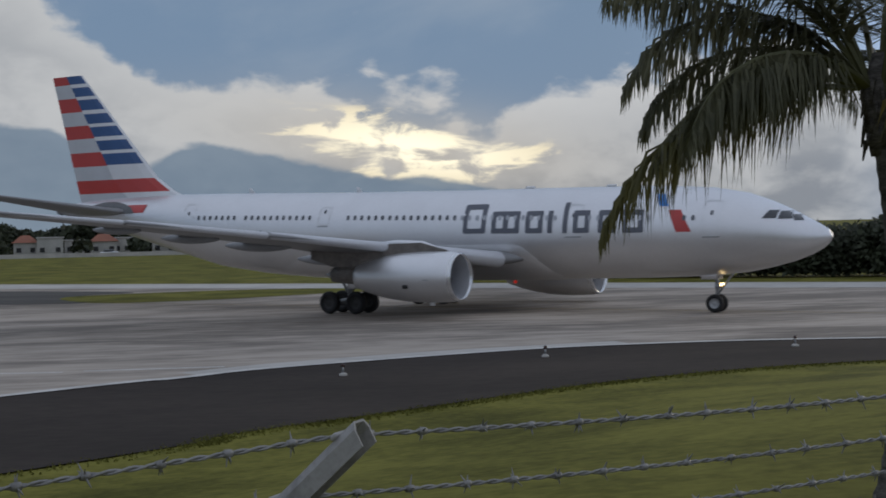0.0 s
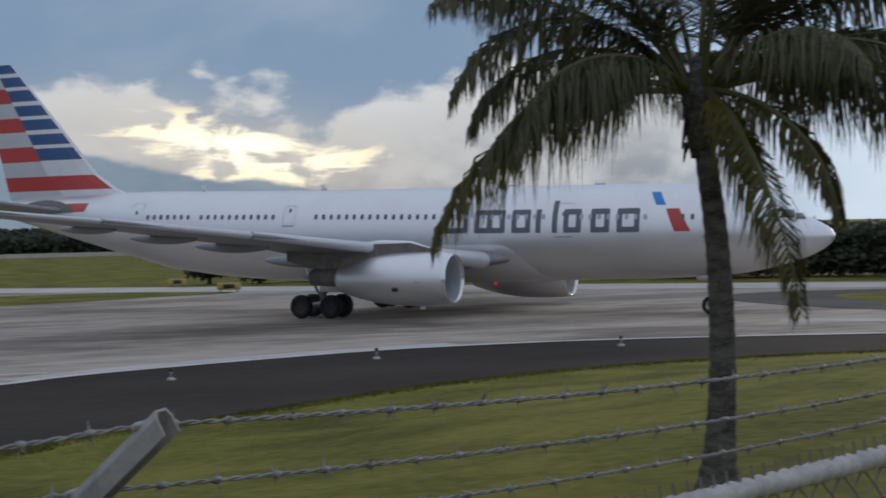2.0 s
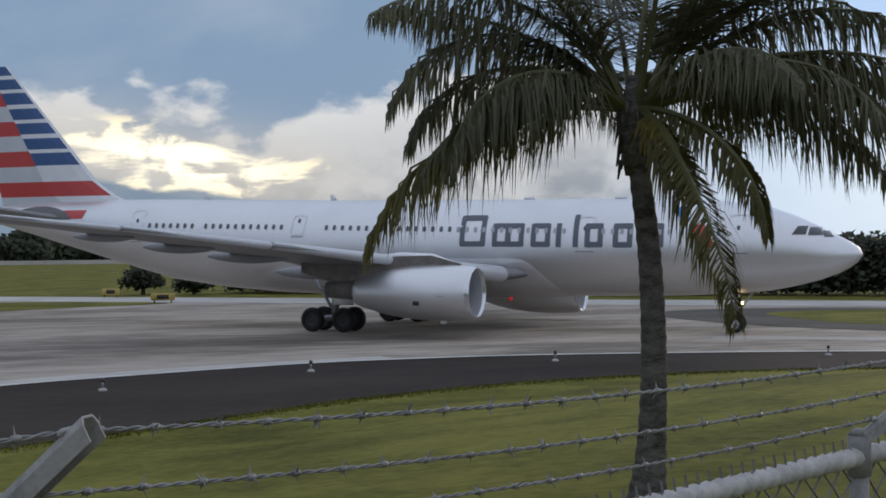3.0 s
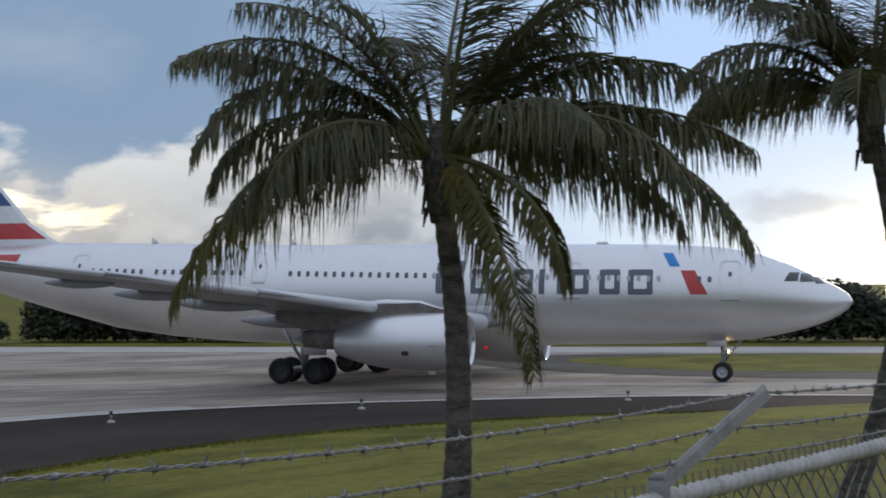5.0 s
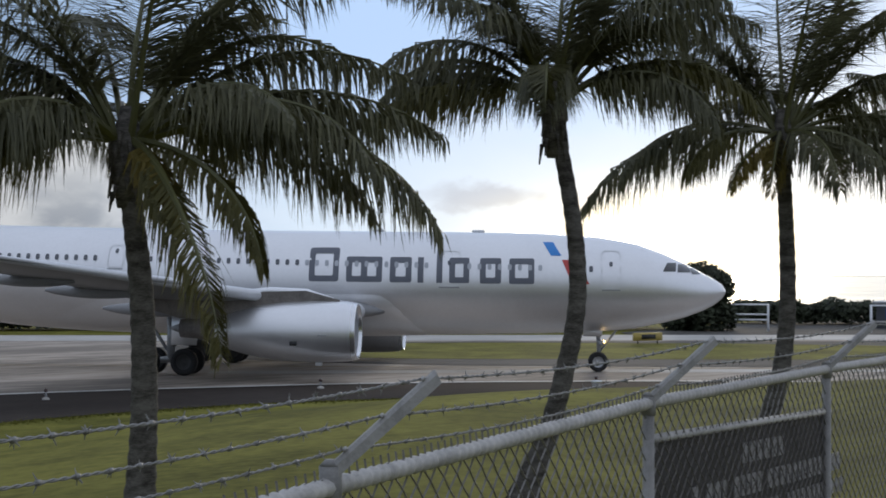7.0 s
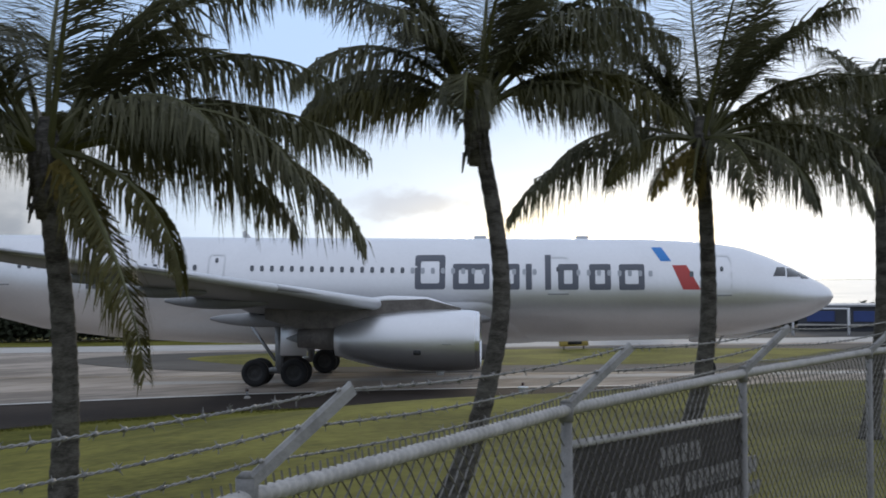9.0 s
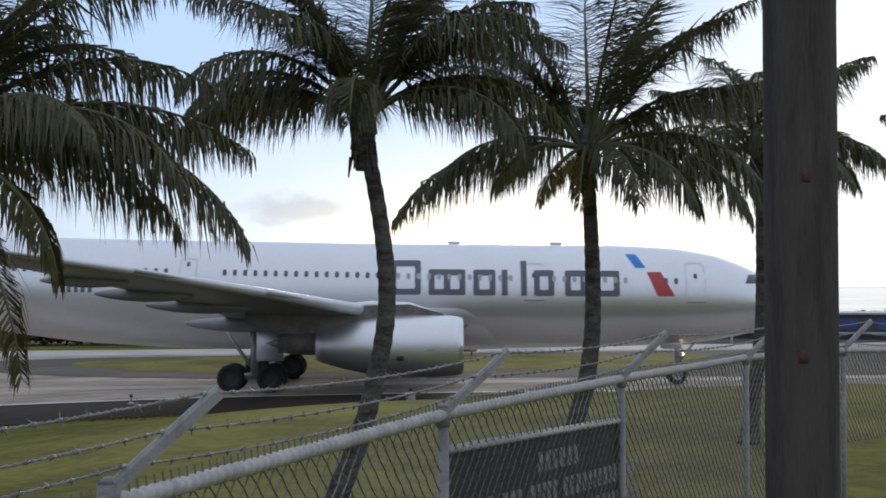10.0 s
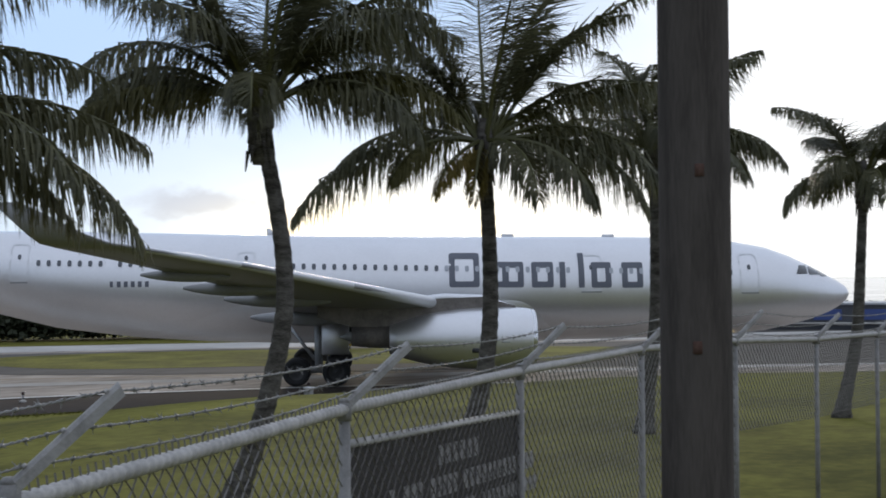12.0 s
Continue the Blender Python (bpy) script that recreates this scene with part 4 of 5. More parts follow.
palm(14.33, 14.66, 7.66, [(0, -0.52), (0.115, -0.20), (0.19, -0.05), (0.25, 0.03), (0.345, 0.17), (0.48, 0.33), (0.58, 0.34), (0.71, 0.27), (0.84, 0.14), (0.93, 0.04), (1, -0.04)],
     [(180, 57, 3.0, 112, False), (182, 44, 2.7, 102, False), (186, 27, 2.7, 78, 2), (174, 34, 2.8, 95, False), (0, 42, 2.5, 108, False), (5, 38, 3.0, 88, 2), (8, 54, 3.3, 76, False), (-14, 34, 2.6, 105, False), (-95, 40, 2.3, 120, False), (95, 45, 2.6, 90, False),
      (150, 74, 3.1, 50, False), (30, 76, 3.2, 48, False), (-60, 78, 2.8, 48, False), (80, 82, 3.2, 36, False), (120, 62, 2.9, 70, False), (55, 58, 2.9, 72, False), (-130, 60, 2.7, 76, False),
      (165, 68, 3.3, 74, False), (18, 66, 3.3, 72, False), (-25, 62, 3.0, 84, False), (175, 78, 3.2, 52, False), (60, 70, 3.3, 66, False), (-165, 72, 3.1, 60, False)],
     0.145, 5, "coconut palm with a bowed slender trunk")
palm(20.05, 15.10, 7.62, [(0, -0.40), (0.15, -0.17), (0.21, -0.05), (0.36, 0.11), (0.5, 0.15), (0.6, 0.15), (0.83, 0.10), (1, 0.05)],
     [(180, 9, 3.7, 70, False), (188, 20, 3.0, 84, False), (180, 58, 3.2, 82, False), (175, 62, 3.7, 38, False), (5, 58, 4.0, 36, False), (2, 36, 3.7, 46, False), (0, 22, 3.7, 96, False), (-8, 10, 3.2, 80, False), (-30, 4, 2.5, 78, False), (12, 46, 3.4, 66, False),
      (-100, -30, 1.5, 45, True), (-60, 0, 2.1, 80, False), (-130, -20, 1.6, 50, True), (-150, 10, 2.0, 80, 2), (150, 72, 3.6, 40, False), (40, 74, 3.8, 38, False), (90, 80, 3.8, 30, False), (-70, 74, 3.4, 42, False), (100, 48, 3.2, 80, False), (60, 40, 3.0, 78, False), (125, 42, 3.0, 78, False), (-150, 54, 3.2, 72, False),
      (168, 66, 3.6, 66, False), (16, 68, 3.7, 60, False), (-160, 66, 3.3, 70, False), (60, 70, 3.6, 58, False), (178, 76, 3.6, 46, False)],
     0.155, 7, "tall coconut palm with spreading fronds and dry lower leaves")
palm(25.9, 15.16, 7.85, [(0, -0.2), (0.4, 0.08), (0.6, 0.10), (1, 0.07)], fill(11, 2.9, 9), 0.145, 11, "slender coconut palm with a loose crown")
palm(31.4, 13.0, 7.45, [(0, -0.46), (0.34, -0.06), (0.58, 0.01), (1, 0.12)], fill(13, 2.5, 8), 0.14, 13, "young coconut palm with a thin crown")


# ---- fence ----
POSTS = [(-2.80, 1.48), (-0.088, 2.644), (2.70, 3.785), (5.48, 4.94), (8.40, 5.94), (11.6, 6.86), (14.6, 7.45), (17.5, 7.80), (20.3, 8.13), (23.2, 8.45), (26.1, 8.75)]
ARM_Z = [4.65, 4.652, 4.622, 4.62, 4.62, 4.60, 4.57, 4.47, 4.44, 4.40, 4.36]
RAIL_Z = [4.50, 4.52, 4.59, 4.62, 4.62, 4.62, 4.57, 4.47, 4.44, 4.40, 4.36]
ARM = Vector((0.284, -0.196, 0.310))
fence = thing("chain_link_fence", "galvanised chain-link fence with barbed wire on slanting arms", "fence")


def rail_mesh(a, b):
    """A top rail wound with tie wire: a bar with close swellings."""
    d = b - a
    n = int(d.length / 0.012)
    return shape("top_rail", *tube([a + d * i / n for i in range(n + 1)], [0.0235 + 0.0095 * abs(math.sin(math.pi * i * 0.012 / 0.058)) ** 0.6 for i in range(n + 1)], 10), M_GALV)


def barbed_mesh(a, b, seed):
    """Two twisted strands with four-pointed barbs, sagging a little."""
    rng = random.Random(seed)
    d = b - a
    n = int(d.length / 0.011)
    side = d.cross(Vector((0, 0, 1))).normalized()
    up = side.cross(d).normalized()
    sag = lambda t: Vector((0, 0, -0.035 * 4 * t * (1 - t)))
    pieces = []
    for ph in (0, math.pi):
        pts = []
        for i in range(n + 1):
            t, w = i / n, ph + i * 0.011 / 0.075 * 2 * math.pi
            pts.append(a + d * t + sag(t) + (side * math.cos(w) + up * math.sin(w)) * 0.0026)
        pieces.append(tube(pts, 0.0027, 5, False))
    q = 0.06
    while q < d.length - 0.03:
        t = q / d.length
        c = a + d * t + sag(t)
        for k in range(4):
            w = rng.uniform(0, 6.28)
            tip = (side * math.cos(w) + up * math.sin(w)) * rng.uniform(0.016, 0.026) + d.normalized() * rng.uniform(-0.008, 0.008)
            pieces.append(tube([c - tip * 0.2, c + tip * 0.4, c + tip], [0.0024, 0.0022, 0.0006], 4, False))
        pieces.append(tube([c - d.normalized() * 0.008, c, c + d.normalized() * 0.008], [0.0068, 0.0082, 0.0068], 6))
        q += rng.uniform(0.105, 0.135)
    return shape("barbed_wire", *join(*pieces), M_WIRE)


def netting_mesh(a, b, za, zb, zlow):
    """Woven diamonds of steel wire between two posts."""
    d = Vector((b[0] - a[0], b[1] - a[1], 0))
    ln = d.length
    u = d / ln
    nrm = Vector((-u.y, u.x, 0))
    pitch, rise = 0.052, 0.052
    verts, faces = [], []

    def rod(p, q, r=0.0042):
        e = (q - p).normalized()
        s = e.cross(nrm).normalized() * r
        o = nrm * r
        k = len(verts)
        verts.extend([p + s, p - s * 0.5 + o, p - s * 0.5 - o, q + s, q - s * 0.5 + o, q - s * 0.5 - o])
        faces.extend([(k, k + 1, k + 4, k + 3), (k + 1, k + 2, k + 5, k + 4), (k + 2, k, k + 3, k + 5)])
    cols = int(ln / pitch)
    rows_n = int((min(za, zb) - zlow) / rise)
    base = Vector((a[0], a[1], 0))
    for c in range(cols):
        for r in range(rows_n):
            z0 = za + (zb - za) * c / cols + 0.03 - r * rise
            left, right = c * pitch, (c + 1) * pitch
            lo, hi = (left, right) if (r + c) % 2 else (right, left)
            w = 0.0022 if r % 2 else -0.0022
            rod(base + u * lo + Vector((0, 0, z0)) + nrm * w, base + u * hi + Vector((0, 0, z0 - rise)) - nrm * w)
        # twisted ends stand up above the rail
        rod(base + u * (c * pitch + 0.012) + Vector((0, 0, za + (zb - za) * c / cols + 0.02)), base + u * (c * pitch + 0.002) + Vector((0, 0, za + (zb - za) * c / cols + 0.062)))
    return shape("netting", verts, faces, M_NET, False)


def arm_mesh():
    """A folded steel channel, open below, with a rounded end."""
    ln, w, h, t = ARM.length, 0.056, 0.044, 0.004
    prof_out = [(-w / 2, -h / 2), (-w / 2, h * 0.2), (-w * 0.32, h / 2), (w * 0.32, h / 2), (w / 2, h * 0.2), (w / 2, -h / 2)]
    prof_in = [(x * (1 - 2 * t / w), y - (t if y > 0 else 0)) for x, y in reversed(prof_out)]
    loop = prof_out + prof_in
    rows = []
    for k in range(7):
        s = k / 6
        cut = 0 if k < 6 else 1
        rows.append([(ln * s - (0.012 * (1 - (y + h / 2) / h) if cut else 0), x, y) for x, y in loop])
    pieces = [grid(rows, True, True)]
    for s in (0.18, 0.52, 0.90):
        pieces.append(block(ln * s, 0, h / 2 + 0.004, 0.016, 0.050, 0.010, 0.003))
        pieces.append(block(ln * s, w / 2, h * 0.1, 0.010, 0.010, 0.030, 0.002))
    return shape("barb_arm", *join(*pieces), M_ARM, False)


def build_fence():
    x_axis = ARM.normalized()
    y_axis = Vector((0, 0, 1)).cross(x_axis).normalized()
    z_axis = x_axis.cross(y_axis)
    arm_turn = Matrix((x_axis, y_axis, z_axis)).transposed().to_4x4()
    arm_data = arm_mesh()
    for i, (x, y) in enumerate(POSTS):
        z = RAIL_Z[i]
        low = verge_height(x, y) - 0.1
        part("post", shape("post", *join(tube([(x, y, low), (x, y, z - 0.02)], 0.030, 14), tube([(x, y, z - 0.06), (x, y, ARM_Z[i] + 0.035)], [0.037, 0.037], 14), tube([(x, y, ARM_Z[i] + 0.035), (x, y, ARM_Z[i] + 0.055)], [0.037, 0.018], 14)), M_GALVDARK), fence, "grey fence post")
        part("barb_arm", arm_data, fence, "slanting steel arm", Matrix.Translation((x, y, ARM_Z[i] + 0.012)) @ arm_turn)
        if i + 1 < len(POSTS):
            a, b = Vector((x, y, z)), Vector((*POSTS[i + 1], RAIL_Z[i + 1]))
            part("top_rail", rail_mesh(a, b), fence, "wire-wound top rail")
            for k, s in enumerate((0.18, 0.52, 0.90)):
                o = ARM * s + z_axis * 0.026 + Vector((0, 0, 0.012))
                low, high = Vector((0, 0, ARM_Z[i] - z)), Vector((0, 0, ARM_Z[i + 1] - RAIL_Z[i + 1]))
                part("barbed_wire", barbed_mesh(a + o + low, b + o + high, i * 10 + k), fence, "twisted barbed wire")
            if 1 <= i <= 8:
                tagged(part("netting", netting_mesh((x, y), POSTS[i + 1], z, RAIL_Z[i + 1], 2.75 if i < 6 else 3.4), fence, "woven steel netting"), kind="stuff")


build_fence()


def build_notice():
    """A board tied to the netting between two posts."""
    a, b = Vector((5.57, 4.98, 4.43)), Vector((8.50, 5.98, 4.325))
    d = b - a
    u = d.normalized()
    n = Vector((u.y, -u.x, 0)).normalized()          # towards the road
    up = u.cross(n) * -1 if u.cross(n).z < 0 else u.cross(n)
    m = Matrix.Translation(a + n * -0.012) @ Matrix((u, up, n)).transposed().to_4x4()
    board = thing("notice_board", "dark notice board with worn pale lettering wired to the netting", "sign", at=m)
    ln, high = d.length, 1.15
    part("panel", shape("panel", *block(ln / 2, -high / 2 - 0.02, -0.012, ln, high, 0.012, 0.003), M_SIGN, False), board)
    part("edge_bar", shape("edge_bar", *tube([(0, 0, 0), (ln, 0, 0)], 0.024, 10), M_GALV), board, "pale metal bar along the top")
    rng = random.Random(21)
    for row, (y0, h, x0, x1) in enumerate(((-0.17, 0.12, 1.35, 2.15), (-0.36, 0.12, 0.55, 3.4), (-0.53, 0.10, 0.15, 3.4), (-0.70, 0.10, 0.15, 3.2), (-0.87, 0.10, 0.3, 3.3), (-1.03, 0.09, 0.3, 3.0))):
        x = x0
        while x < x1:
            w = rng.uniform(0.10, 0.14) if row == 0 else rng.uniform(0.07, 0.12)
            if rng.random() > 0.12:
                part("letter_bar", shape("letter_bar", *block(x + w / 2, y0, -0.003, w * 0.72, h, 0.006), M_SIGNINK, False), board)
            x += w * 1.12


build_notice()


def build_pole():
    x, y = 7.09, 3.81
    low = 1.9
    pole = thing("utility_pole", "dark weathered wooden utility pole", "pole", at=Matrix.Translation((x, y, low)))
    pts, rad = [], []
    for i in range(41):
        t = i / 40
        pts.append((0.0, 0.0, 9.0 * t))
        rad.append(0.197 - 0.004 * t + 0.002 * noise.noise((0, 0, t * 20)))
    part("shaft", shape("shaft", *tube(pts, rad, 36), M_POLE), pole)
    for z, a in ((3.0, -2.6), (3.95, -2.5), (1.3, -2.4)):
        part("stain_plate", shape("stain_plate", *moved(pose(0, 0, z, 0, 0, math.degrees(a)), block(0.196, 0, 0, 0.012, 0.05, 0.07, 0.004)), M_RUST), pole, "small rusty plate nailed to the pole")


build_pole()


# ---- airfield details ----
def build_edge_light():
    lamp = thing("taxiway_light", "small taxiway edge light on a pale base", "light", "taxiway edge lights")
    part("base", shape("base", *tube([(0, 0, -0.04), (0, 0, 0.05), (0, 0, 0.09)], [0.16, 0.15, 0.08], 18), M_PALE), lamp, "pale round base")
    part("stem", shape("stem", *tube([(0, 0, 0.09), (0, 0, 0.34)], 0.04, 10), M_STRUT), lamp)
    part("lens", shape("lens", *tube([(0, 0, 0.30), (0, 0, 0.34), (0, 0, 0.42), (0, 0, 0.45)], [0.06, 0.075, 0.07, 0.02], 14), material("dark_lens", (0.06, 0.03, 0.025), 0.2, 0, 0.1)), lamp, "dark glass lens")
    return lamp


light = build_edge_light()
spots = [(6.25, 52.2), (15.0, 56.4), (26.0, 56.8), (38.4, 54.6), (49.5, 47.8)]
light.matrix_basis = Matrix.Translation((*spots[0], -0.02))
for s in spots[1:]:
    copy_thing(light, Matrix.Translation((*s, -0.02)))

stub = thing("marker_post", "short grey marker post with a white cap", "post", at=Matrix.Translation((42.9, 41.4, -0.02)))
part("post", shape("post", *block(0, 0, 0.42, 0.30, 0.30, 0.86, 0.03), M_GALVDARK), stub)
part("cap", shape("cap", *block(0, 0, 0.88, 0.34, 0.34, 0.07, 0.02), M_WHITE), stub, "white cap")


def taxi_sign(s, n, w, label):
    at = field(s, n, 0.02)
    box = thing("taxiway_sign", label, "sign", "taxiway signs", Matrix.Translation(at) @ pose(0, 0, 0, 0, 0, -12))
    part("cabinet", shape("cabinet", *block(0, 0, 0.52, w, 0.30, 0.60, 0.04), M_YELLOW), box, "yellow sign cabinet")
    part("panel", shape("panel", *block(0, -0.155, 0.52, w * 0.5, 0.02, 0.34, 0.0), M_DARK), box, "black sign panel")
    for x in (-w * 0.35, w * 0.35):
        part("leg", shape("leg", *tube([(x, 0, -0.05), (x, 0, 0.26)], 0.05, 8), M_DARK), box)


taxi_sign(-65.1, 122.6, 1.6, "small yellow and black taxiway sign on the grass")
taxi_sign(-54.6, 112.0, 2.0, "wide yellow and black taxiway sign on the grass")
taxi_sign(24.5, 107.6, 2.6, "low yellow taxiway sign beside the grass island")


# ---- distance ----
def leaf_cloud(rng, lumps, count, size):
    """Many small leaves on the outside of lumps of (x, y, z, radius, height share)."""
    verts, faces = [], []
    total = sum(l[3] ** 2 for l in lumps)
    for x, y, z, r, h in lumps:
        for k in range(max(8, int(count * r * r / total))):
            d = Vector((rng.gauss(0, 1), rng.gauss(0, 1), rng.gauss(0, 1))).normalized()
            if d.z < -0.55:
                d.z *= -0.6
            p = Vector((x, y, z)) + Vector((d.x * r, d.y * r, d.z * r * h)) * rng.uniform(0.62, 1.06)
            a = Vector((rng.uniform(-1, 1), rng.uniform(-1, 1), rng.uniform(-1, 1))).normalized() * size * rng.uniform(0.6, 1.3)
            b = a.orthogonal().normalized() * size * rng.uniform(0.4, 0.9)
            i = len(verts)
            verts += [p - a, p + b, p + a, p - b]
            faces.append((i, i + 1, i + 2, i + 3))
    return verts, faces


def broad_tree(place, high, wide, seed, label, leaf=0.35, count=1500, skirt=False):
    rng = random.Random(seed)
    tree = thing("tree", label, "tree", "airfield trees", Matrix.Translation(place))
    bits = [tube([(0, 0, -0.3), (0.05, 0, high * 0.25), (0, 0.05, high * 0.6)], [wide * 0.05, wide * 0.04, wide * 0.015], 8)]
    lumps = []
    for k in range(11):
        a = k * 2.4
        r = wide * 0.5 * rng.uniform(0.35, 0.62)
        p = (math.cos(a) * (wide * 0.5 - r) * rng.uniform(0.5, 1.1), math.sin(a) * (wide * 0.5 - r) * rng.uniform(0.5, 1.1), high * rng.uniform(0.30, 0.80))
        lumps.append((*p, r, 0.8))
        bits.append(tube([(0, 0, high * 0.22), (p[0] * 0.5, p[1] * 0.5, high * 0.32), p], [wide * 0.025, wide * 0.015, 0.02], 6))
    lumps.append((0, 0, high - wide * 0.26, wide * 0.30, 0.85))
    if skirt:                                         # foliage down to the grass
        for k in range(12):
            a, r = k * 2.4, wide * rng.uniform(0.17, 0.23)
            lumps.append((math.cos(a) * (wide * 0.5 - r), math.sin(a) * (wide * 0.5 - r), high * (0.12 if k % 2 else 0.24), r, 1.0))
    part("trunk", shape("trunk", *join(*bits), M_BARK), tree, "dark trunk with limbs")
    part("crown", shape("crown", *leaf_cloud(rng, lumps, count, leaf), M_BUSH, False), tree, "dense dark green crown")
    return tree


def far_at(turn, dist):
    return Vector((math.sin(radians(turn)) * dist, math.cos(radians(turn)) * dist, -0.07))


def build_thicket():
    """Dark wood along the far side of the runway."""
    rng = random.Random(31)
    lumps = []
    for k in range(130):
        s = -58 + k * 0.72
        for row in range(2):
            fall = max(0.0, min(1.0, (s - 21) / 6))
            high = (5.0 + 1.3 * noise.noise((s * 0.12, row, 3)) + rng.uniform(-0.5, 0.6)) * (1 - fall) + 2.1 * fall
            r = rng.uniform(1.4, 2.4) * (1 - 0.5 * fall)
            p = field(s + rng.uniform(-0.6, 0.6), 136.5 + row * 3.0 + rng.uniform(-1, 1))
            lumps.append((p.x, p.y, max(0.6, high - r), r, 1.0))
            lumps.append((p.x, p.y - 0.5, 1.2 - 0.3 * fall, 1.9 - 0.8 * fall, 1.0))
    v, f = leaf_cloud(rng, lumps, 90000, 0.32)
    tagged(new("thicket", shape("thicket", v, f, M_BUSH, False)), "dark dense thicket along the far side of the runway", "trees", kind="stuff")
    lumps = []
    for k in range(200):
        p = far_at(51.3 + k * 0.125, 160 + rng.uniform(-3, 3))
        high = 2.5 + 0.5 * noise.noise((k * 0.15, 2, 5))
        r = rng.uniform(0.8, 1.2)
        lumps.append((p.x, p.y, high - r, r, 1.0))
        lumps.append((p.x, p.y, 0.8, 1.1, 1.0))
    v, f = leaf_cloud(rng, lumps, 30000, 0.32)
    tagged(new("hedge", shape("hedge", v, f, M_BUSH, False)), "dark hedge beyond the apron", "trees", kind="stuff")
    lumps = []
    for k in range(150):
        p = far_at(-14 + k * 0.16, 420 + rng.uniform(-12, 12))
        high = 5.0 + 3.5 * noise.noise((k * 0.11, 0, 8))
        r = rng.uniform(2.4, 4.2)
        lumps.append((p.x, p.y, max(1.5, high - r + 2), r, 1.0))
        lumps.append((p.x, p.y, 2.0, 3.2, 1.0))
    for lo, hi, high in ((-9.5, -7.7, 3.6), (-6.3, -5.5, 3.2), (-3.1, -2.7, 3.0), (-1.0, -0.4, 3.4), (0.6, 5.0, 4.4)):
        for k in range(int((hi - lo) / 0.16)):
            p = far_at(lo + k * 0.16, 366 + rng.uniform(-4, 4))
            lumps.append((p.x, p.y, rng.uniform(0.5, 0.8) * high, rng.uniform(1.4, 2.3), 1.0))
    v, f = leaf_cloud(rng, lumps, 38000, 1.1)
    tagged(new("tree_line", shape("tree_line", v, f, M_BUSH, False)), "dark trees behind the houses across the field", "trees", kind="stuff")


build_thicket()
sheet("water", [far_at(45, 185), far_at(60, 178), far_at(88, 185), far_at(88, 4200), far_at(66, 4200), far_at(45, 4200)], 0.03, M_WATER, "calm bright water beyond the airfield", "water")
broad_tree(far_at(50.05, 138), 6.5, 7.0, 41, "round dense dark tree beside the runway", 0.24, 19000, True)
broad_tree(far_at(-2.6, 405), 11.0, 10.0, 42, "tall dark tree among the houses", 0.6, 1800)
broad_tree(far_at(-6.0, 410), 8.5, 9.0, 43, "dark tree beside the far houses", 0.6, 1500)
broad_tree(field(-66, 131, -0.07), 3.0, 5.2, 44, "low dark bush on the far grass", 0.25, 1400)
broad_tree(field(-61, 132, -0.07), 2.2, 4.4, 45, "small dark bush on the far grass", 0.25, 1200)


def house(turn, dist, w, h, roof, label):
    m = Matrix.Translation(far_at(turn, dist)) @ pose(0, 0, 0, 0, 0, -turn)
    home = thing("house", label, "house", "houses across the field", m)
    part("wall", shape("wall", *block(0, 0, h / 2, w, 7, h, 0.05), M_HOUSE, False), home, "white rendered walls")
    if roof:
        v = [(-w / 2 - .5, -4, h), (w / 2 + .5, -4, h), (w / 2 + .5, 4, h), (-w / 2 - .5, 4, h), (-w / 2 + 2, 0, h + 1.9), (w / 2 - 2, 0, h + 1.9)]
        part("roof", shape("roof", v, [(0, 1, 5, 4), (2, 3, 4, 5), (1, 2, 5), (3, 0, 4), (3, 2, 1, 0)], M_ROOF, False), home, "terracotta tiled hip roof")
    else:
        part("roof", shape("roof", *block(0, 0, h + 0.18, w + 0.5, 7.4, 0.36, 0.05), M_HOUSE, False), home, "flat white roof slab")
    for k in range(max(2, int(w / 2.6))):
        for lev in range(max(1, int(h / 2.7))):
            x = -w / 2 + 1.3 + k * (w - 2.6) / max(1, int(w / 2.6) - 1)
            win = part("window", shape("window", *block(x, -3.5, 1.5 + lev * 2.7, 1.2, 0.12, 1.2, 0.02), M_DARK, False), home, "dark window")
            part("sill", shape("sill", *block(x, -3.6, 0.86 + lev * 2.7, 1.4, 0.2, 0.1), M_HOUSE, False), win)


for args in ((-8.3, 385, 8, 2.9, True), (-6.9, 392, 8, 3.0, True), (-5.1, 388, 6, 3.4, True), (-4.2, 384, 6.5, 4.4, False), (-3.3, 388, 5, 3.6, False), (-2.2, 380, 6.5, 3.4, True), (-1.5, 386, 5, 4.0, False), (0.1, 372, 6, 4.2, False)):
    house(*args, "small white house with terracotta roof across the field" if args[4] else "white flat-roofed house across the field")
car = thing("parked_car", "small white car parked by the far houses", "car", at=Matrix.Translation(far_at(-2.0, 352)) @ pose(0, 0, 0, 0, 0, 4))
part("body", shape("body", *join(block(0, 0, 0.65, 4.4, 1.8, 0.75, 0.2)), M_WHITE), car)
part("cabin", shape("cabin", *block(-0.2, 0, 1.25, 2.3, 1.6, 0.6, 0.2), M_GLASS), car, "dark glazed cabin")
for x in (-1.4, 1.4):
    for y in (-0.85, 0.85):
        part("wheel", shape("wheel", *moved(Matrix.Translation((x, y, 0.33)), lathe_y([(-0.1, 0.05), (-0.1, 0.33), (0.1, 0.33), (0.1, 0.05)], 14)), M_TYRE), car, "black wheel")
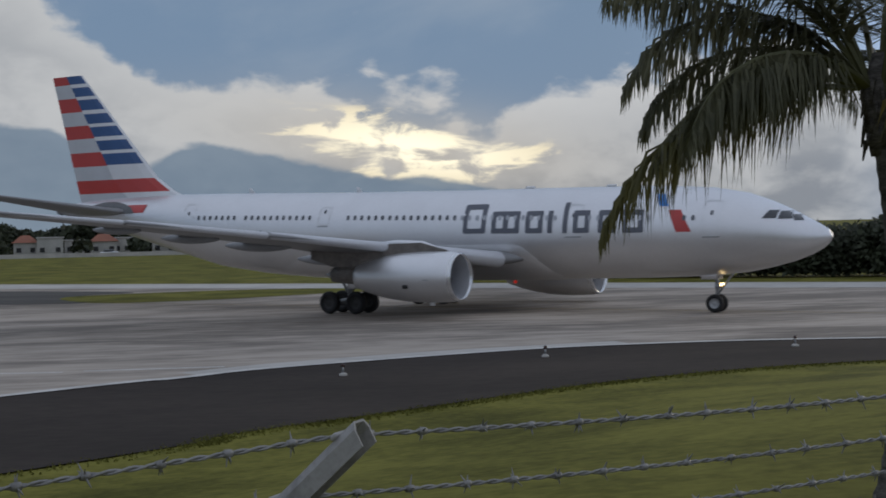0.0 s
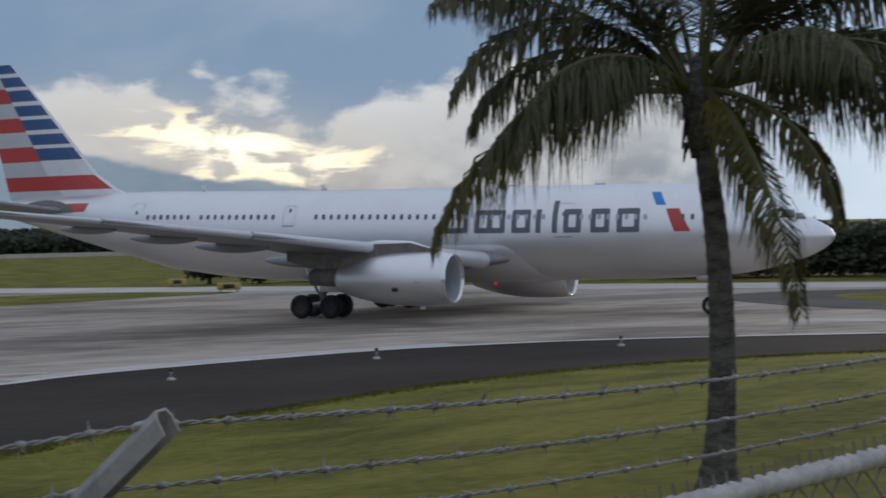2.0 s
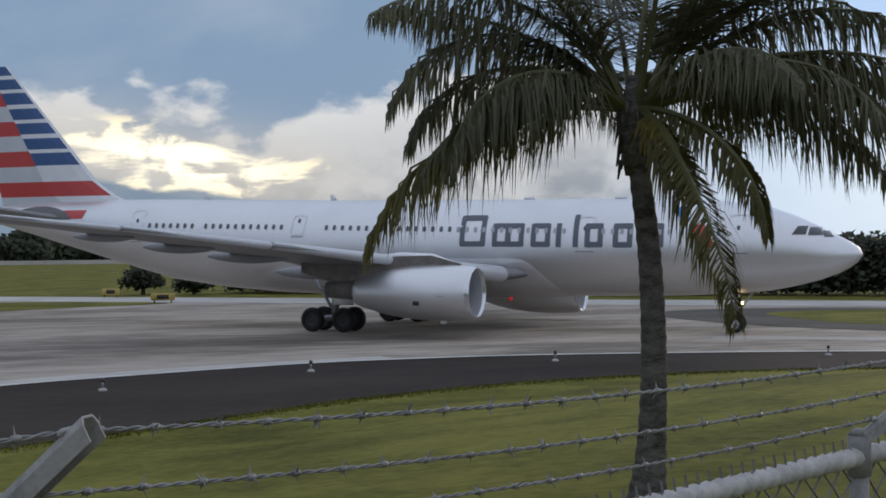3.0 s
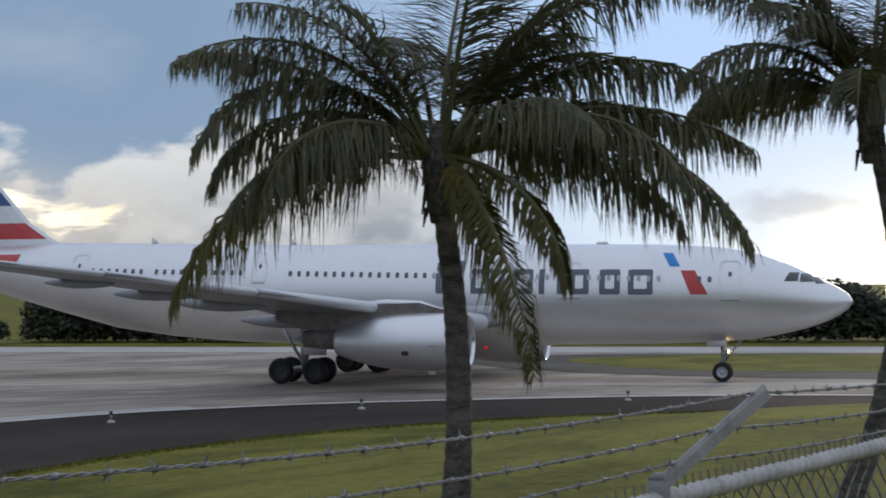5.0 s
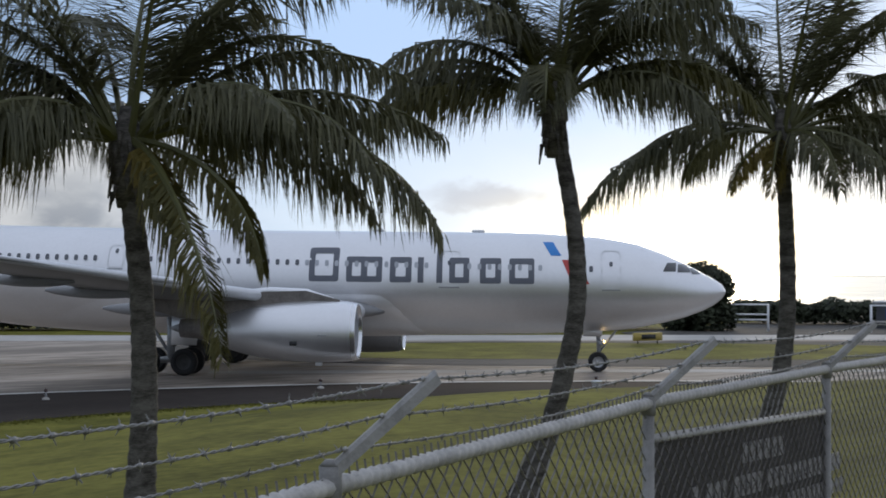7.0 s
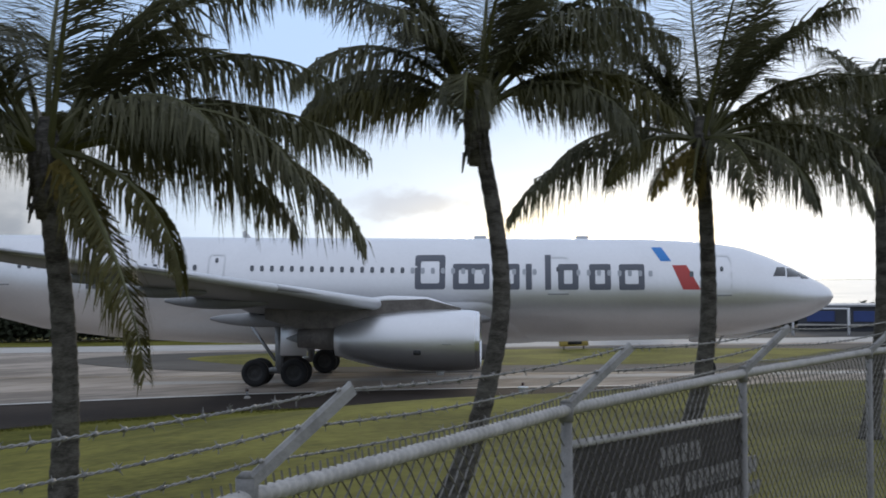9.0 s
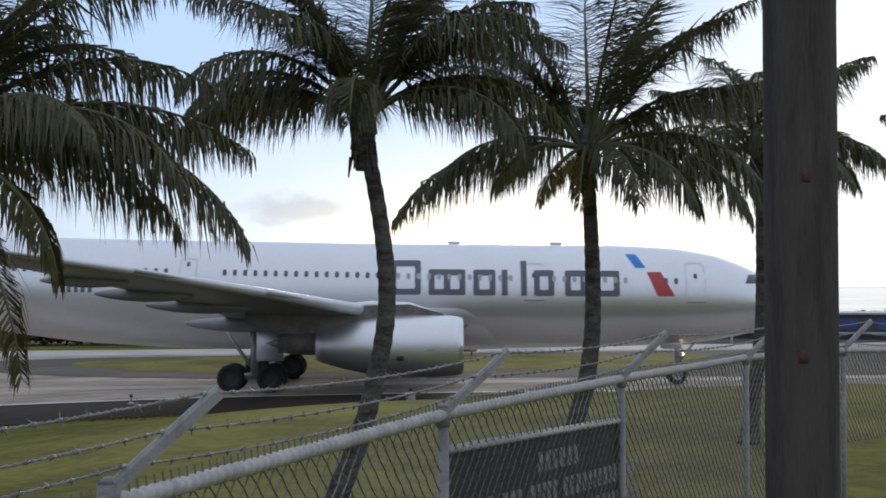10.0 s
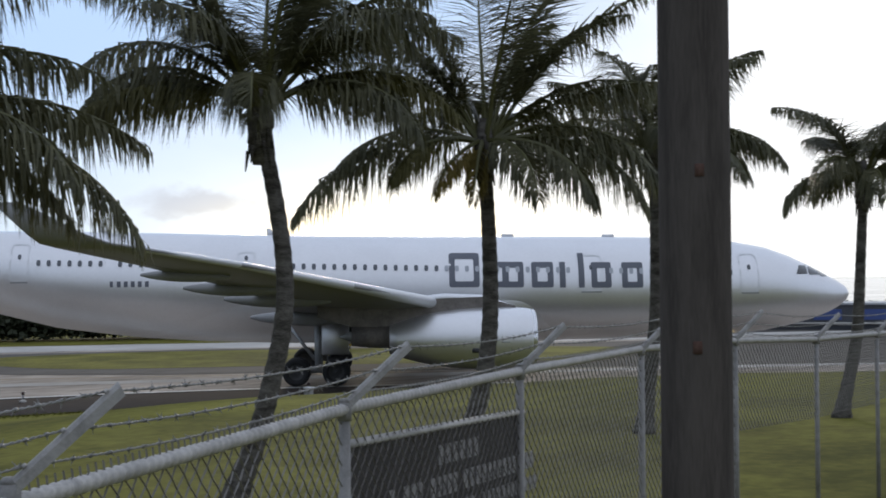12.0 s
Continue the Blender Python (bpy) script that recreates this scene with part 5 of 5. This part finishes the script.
wall_far = tagged(new("wall_far", shape("wall_far", *moved(Matrix.Translation(far_at(-3, 345)) @ pose(0, 0, 0, 0, 0, 2), block(0, 0, 0.45, 130, 0.3, 1.0, 0.02)), M_PALE, False)), "low pale boundary wall across the field", "wall", kind="structure")


def portal(turn, dist, w, h, bars, label):
    m = Matrix.Translation(far_at(turn, dist)) @ pose(0, 0, 0, 0, 0, -turn)
    gate = thing("white_frame", label, "frame", "white frames beside the runway", m)
    for x in (-w / 2, w / 2):
        part("upright", shape("upright", *block(x, 0, h / 2, 0.22, 0.22, h, 0.03), M_WHITE), gate)
    for z in bars:
        part("crossbar", shape("crossbar", *block(0, 0.0, z, w - 0.22, 0.16, 0.16, 0.03), M_WHITE), gate)


portal(51.6, 138, 5.0, 2.6, (2.52, 1.6, 1.1), "white railed metal frame beside the runway")
portal(57.5, 138, 5.0, 2.6, (2.52,), "open white metal frame beside the runway")


def hall(turn, dist, w, h, panels, label):
    m = Matrix.Translation(far_at(turn, dist)) @ pose(0, 0, 0, 0, 0, -turn)
    shed = thing("hangar", label, "building", at=m)
    part("wall", shape("wall", *block(0, 0, h / 2, w, 9, h, 0.05), M_HALL, False), shed, "dark cladding")
    part("roof", shape("roof", *block(0, 0, h + 0.10, w + 0.6, 9.6, 0.22, 0.04), M_PANEL, False), shed, "grey flat roof")
    part("ledge", shape("ledge", *block(0, -4.7, h * 0.28, w, 0.4, 0.18, 0.03), M_PALE, False), shed, "pale ledge along the front")
    for k in range(panels):
        x = -w / 2 + (k + 0.5) * w / panels
        part("panel", shape("panel", *block(x, -4.55, h * 0.62, w / panels * 0.6, 0.12, h * 0.42, 0.02), M_HALLBLUE, False), shed, "blue panel")


hall(63.6, 152, 36, 2.5, 8, "long low dark hall with blue panels across the field")


# ---- movement ----
def motions():
    plane_rows = [(t, pose(x, y, 0, 0, 0, a)) for t, x, y, a in [
        (0.0, 31.567, 79.377, -41.329),
        (0.5, 33.468, 77.834, -41.450),
        (1.0, 35.357, 76.234, -41.603),
        (1.5, 37.232, 74.584, -41.784),
        (2.0, 39.093, 72.888, -41.991),
        (2.5, 40.937, 71.151, -42.223),
        (3.0, 42.765, 69.379, -42.477),
        (3.5, 44.574, 67.577, -42.750),
        (4.0, 46.364, 65.749, -43.041),
        (4.5, 48.133, 63.901, -43.347),
        (5.0, 49.880, 62.039, -43.665),
        (5.5, 51.605, 60.166, -43.994),
        (6.0, 53.305, 58.289, -44.332),
        (6.5, 54.980, 56.413, -44.675),
        (7.0, 56.629, 54.542, -45.022),
        (7.5, 58.251, 52.682, -45.371),
        (8.0, 59.844, 50.838, -45.718),
        (8.5, 61.407, 49.014, -46.063),
        (9.0, 62.939, 47.217, -46.402),
        (9.5, 64.439, 45.452, -46.733),
        (10.0, 65.906, 43.723, -47.054),
        (10.5, 67.338, 42.035, -47.363),
        (11.0, 68.735, 40.395, -47.657),
        (11.5, 70.095, 38.806, -47.934),
        (12.0, 71.417, 37.274, -48.193),
    ]]
    walk(AIRLINER, plane_rows)
    # the wheels roll as far as the aircraft goes
    times = [t for t, m in plane_rows]
    gone = [0.0]
    for (t0, a), (t1, b) in zip(plane_rows, plane_rows[1:]):
        gone.append(gone[-1] + (b.translation - a.translation).length)
    for hub, centre, r in WHEELS:
        rows = []
        for k in range(121):
            t = k * 0.1
            rows.append((t, Matrix.Translation(centre) @ pose(0, 0, 0, 0, math.degrees(np.interp(t, times, gone) / r), 0)))
        walk(hub, rows)
    # leaves stir in the breeze
    for ob, rest, phase, length in FRONDS:
        walk(ob, [(k * 0.75, rest @ pose(0, 0, 0, 1.6 * math.sin(phase + k * 1.9), 0.8 * math.sin(phase * 2 + k * 1.3), 0.8 * math.sin(phase + k * 1.1))) for k in range(17)])


motions()
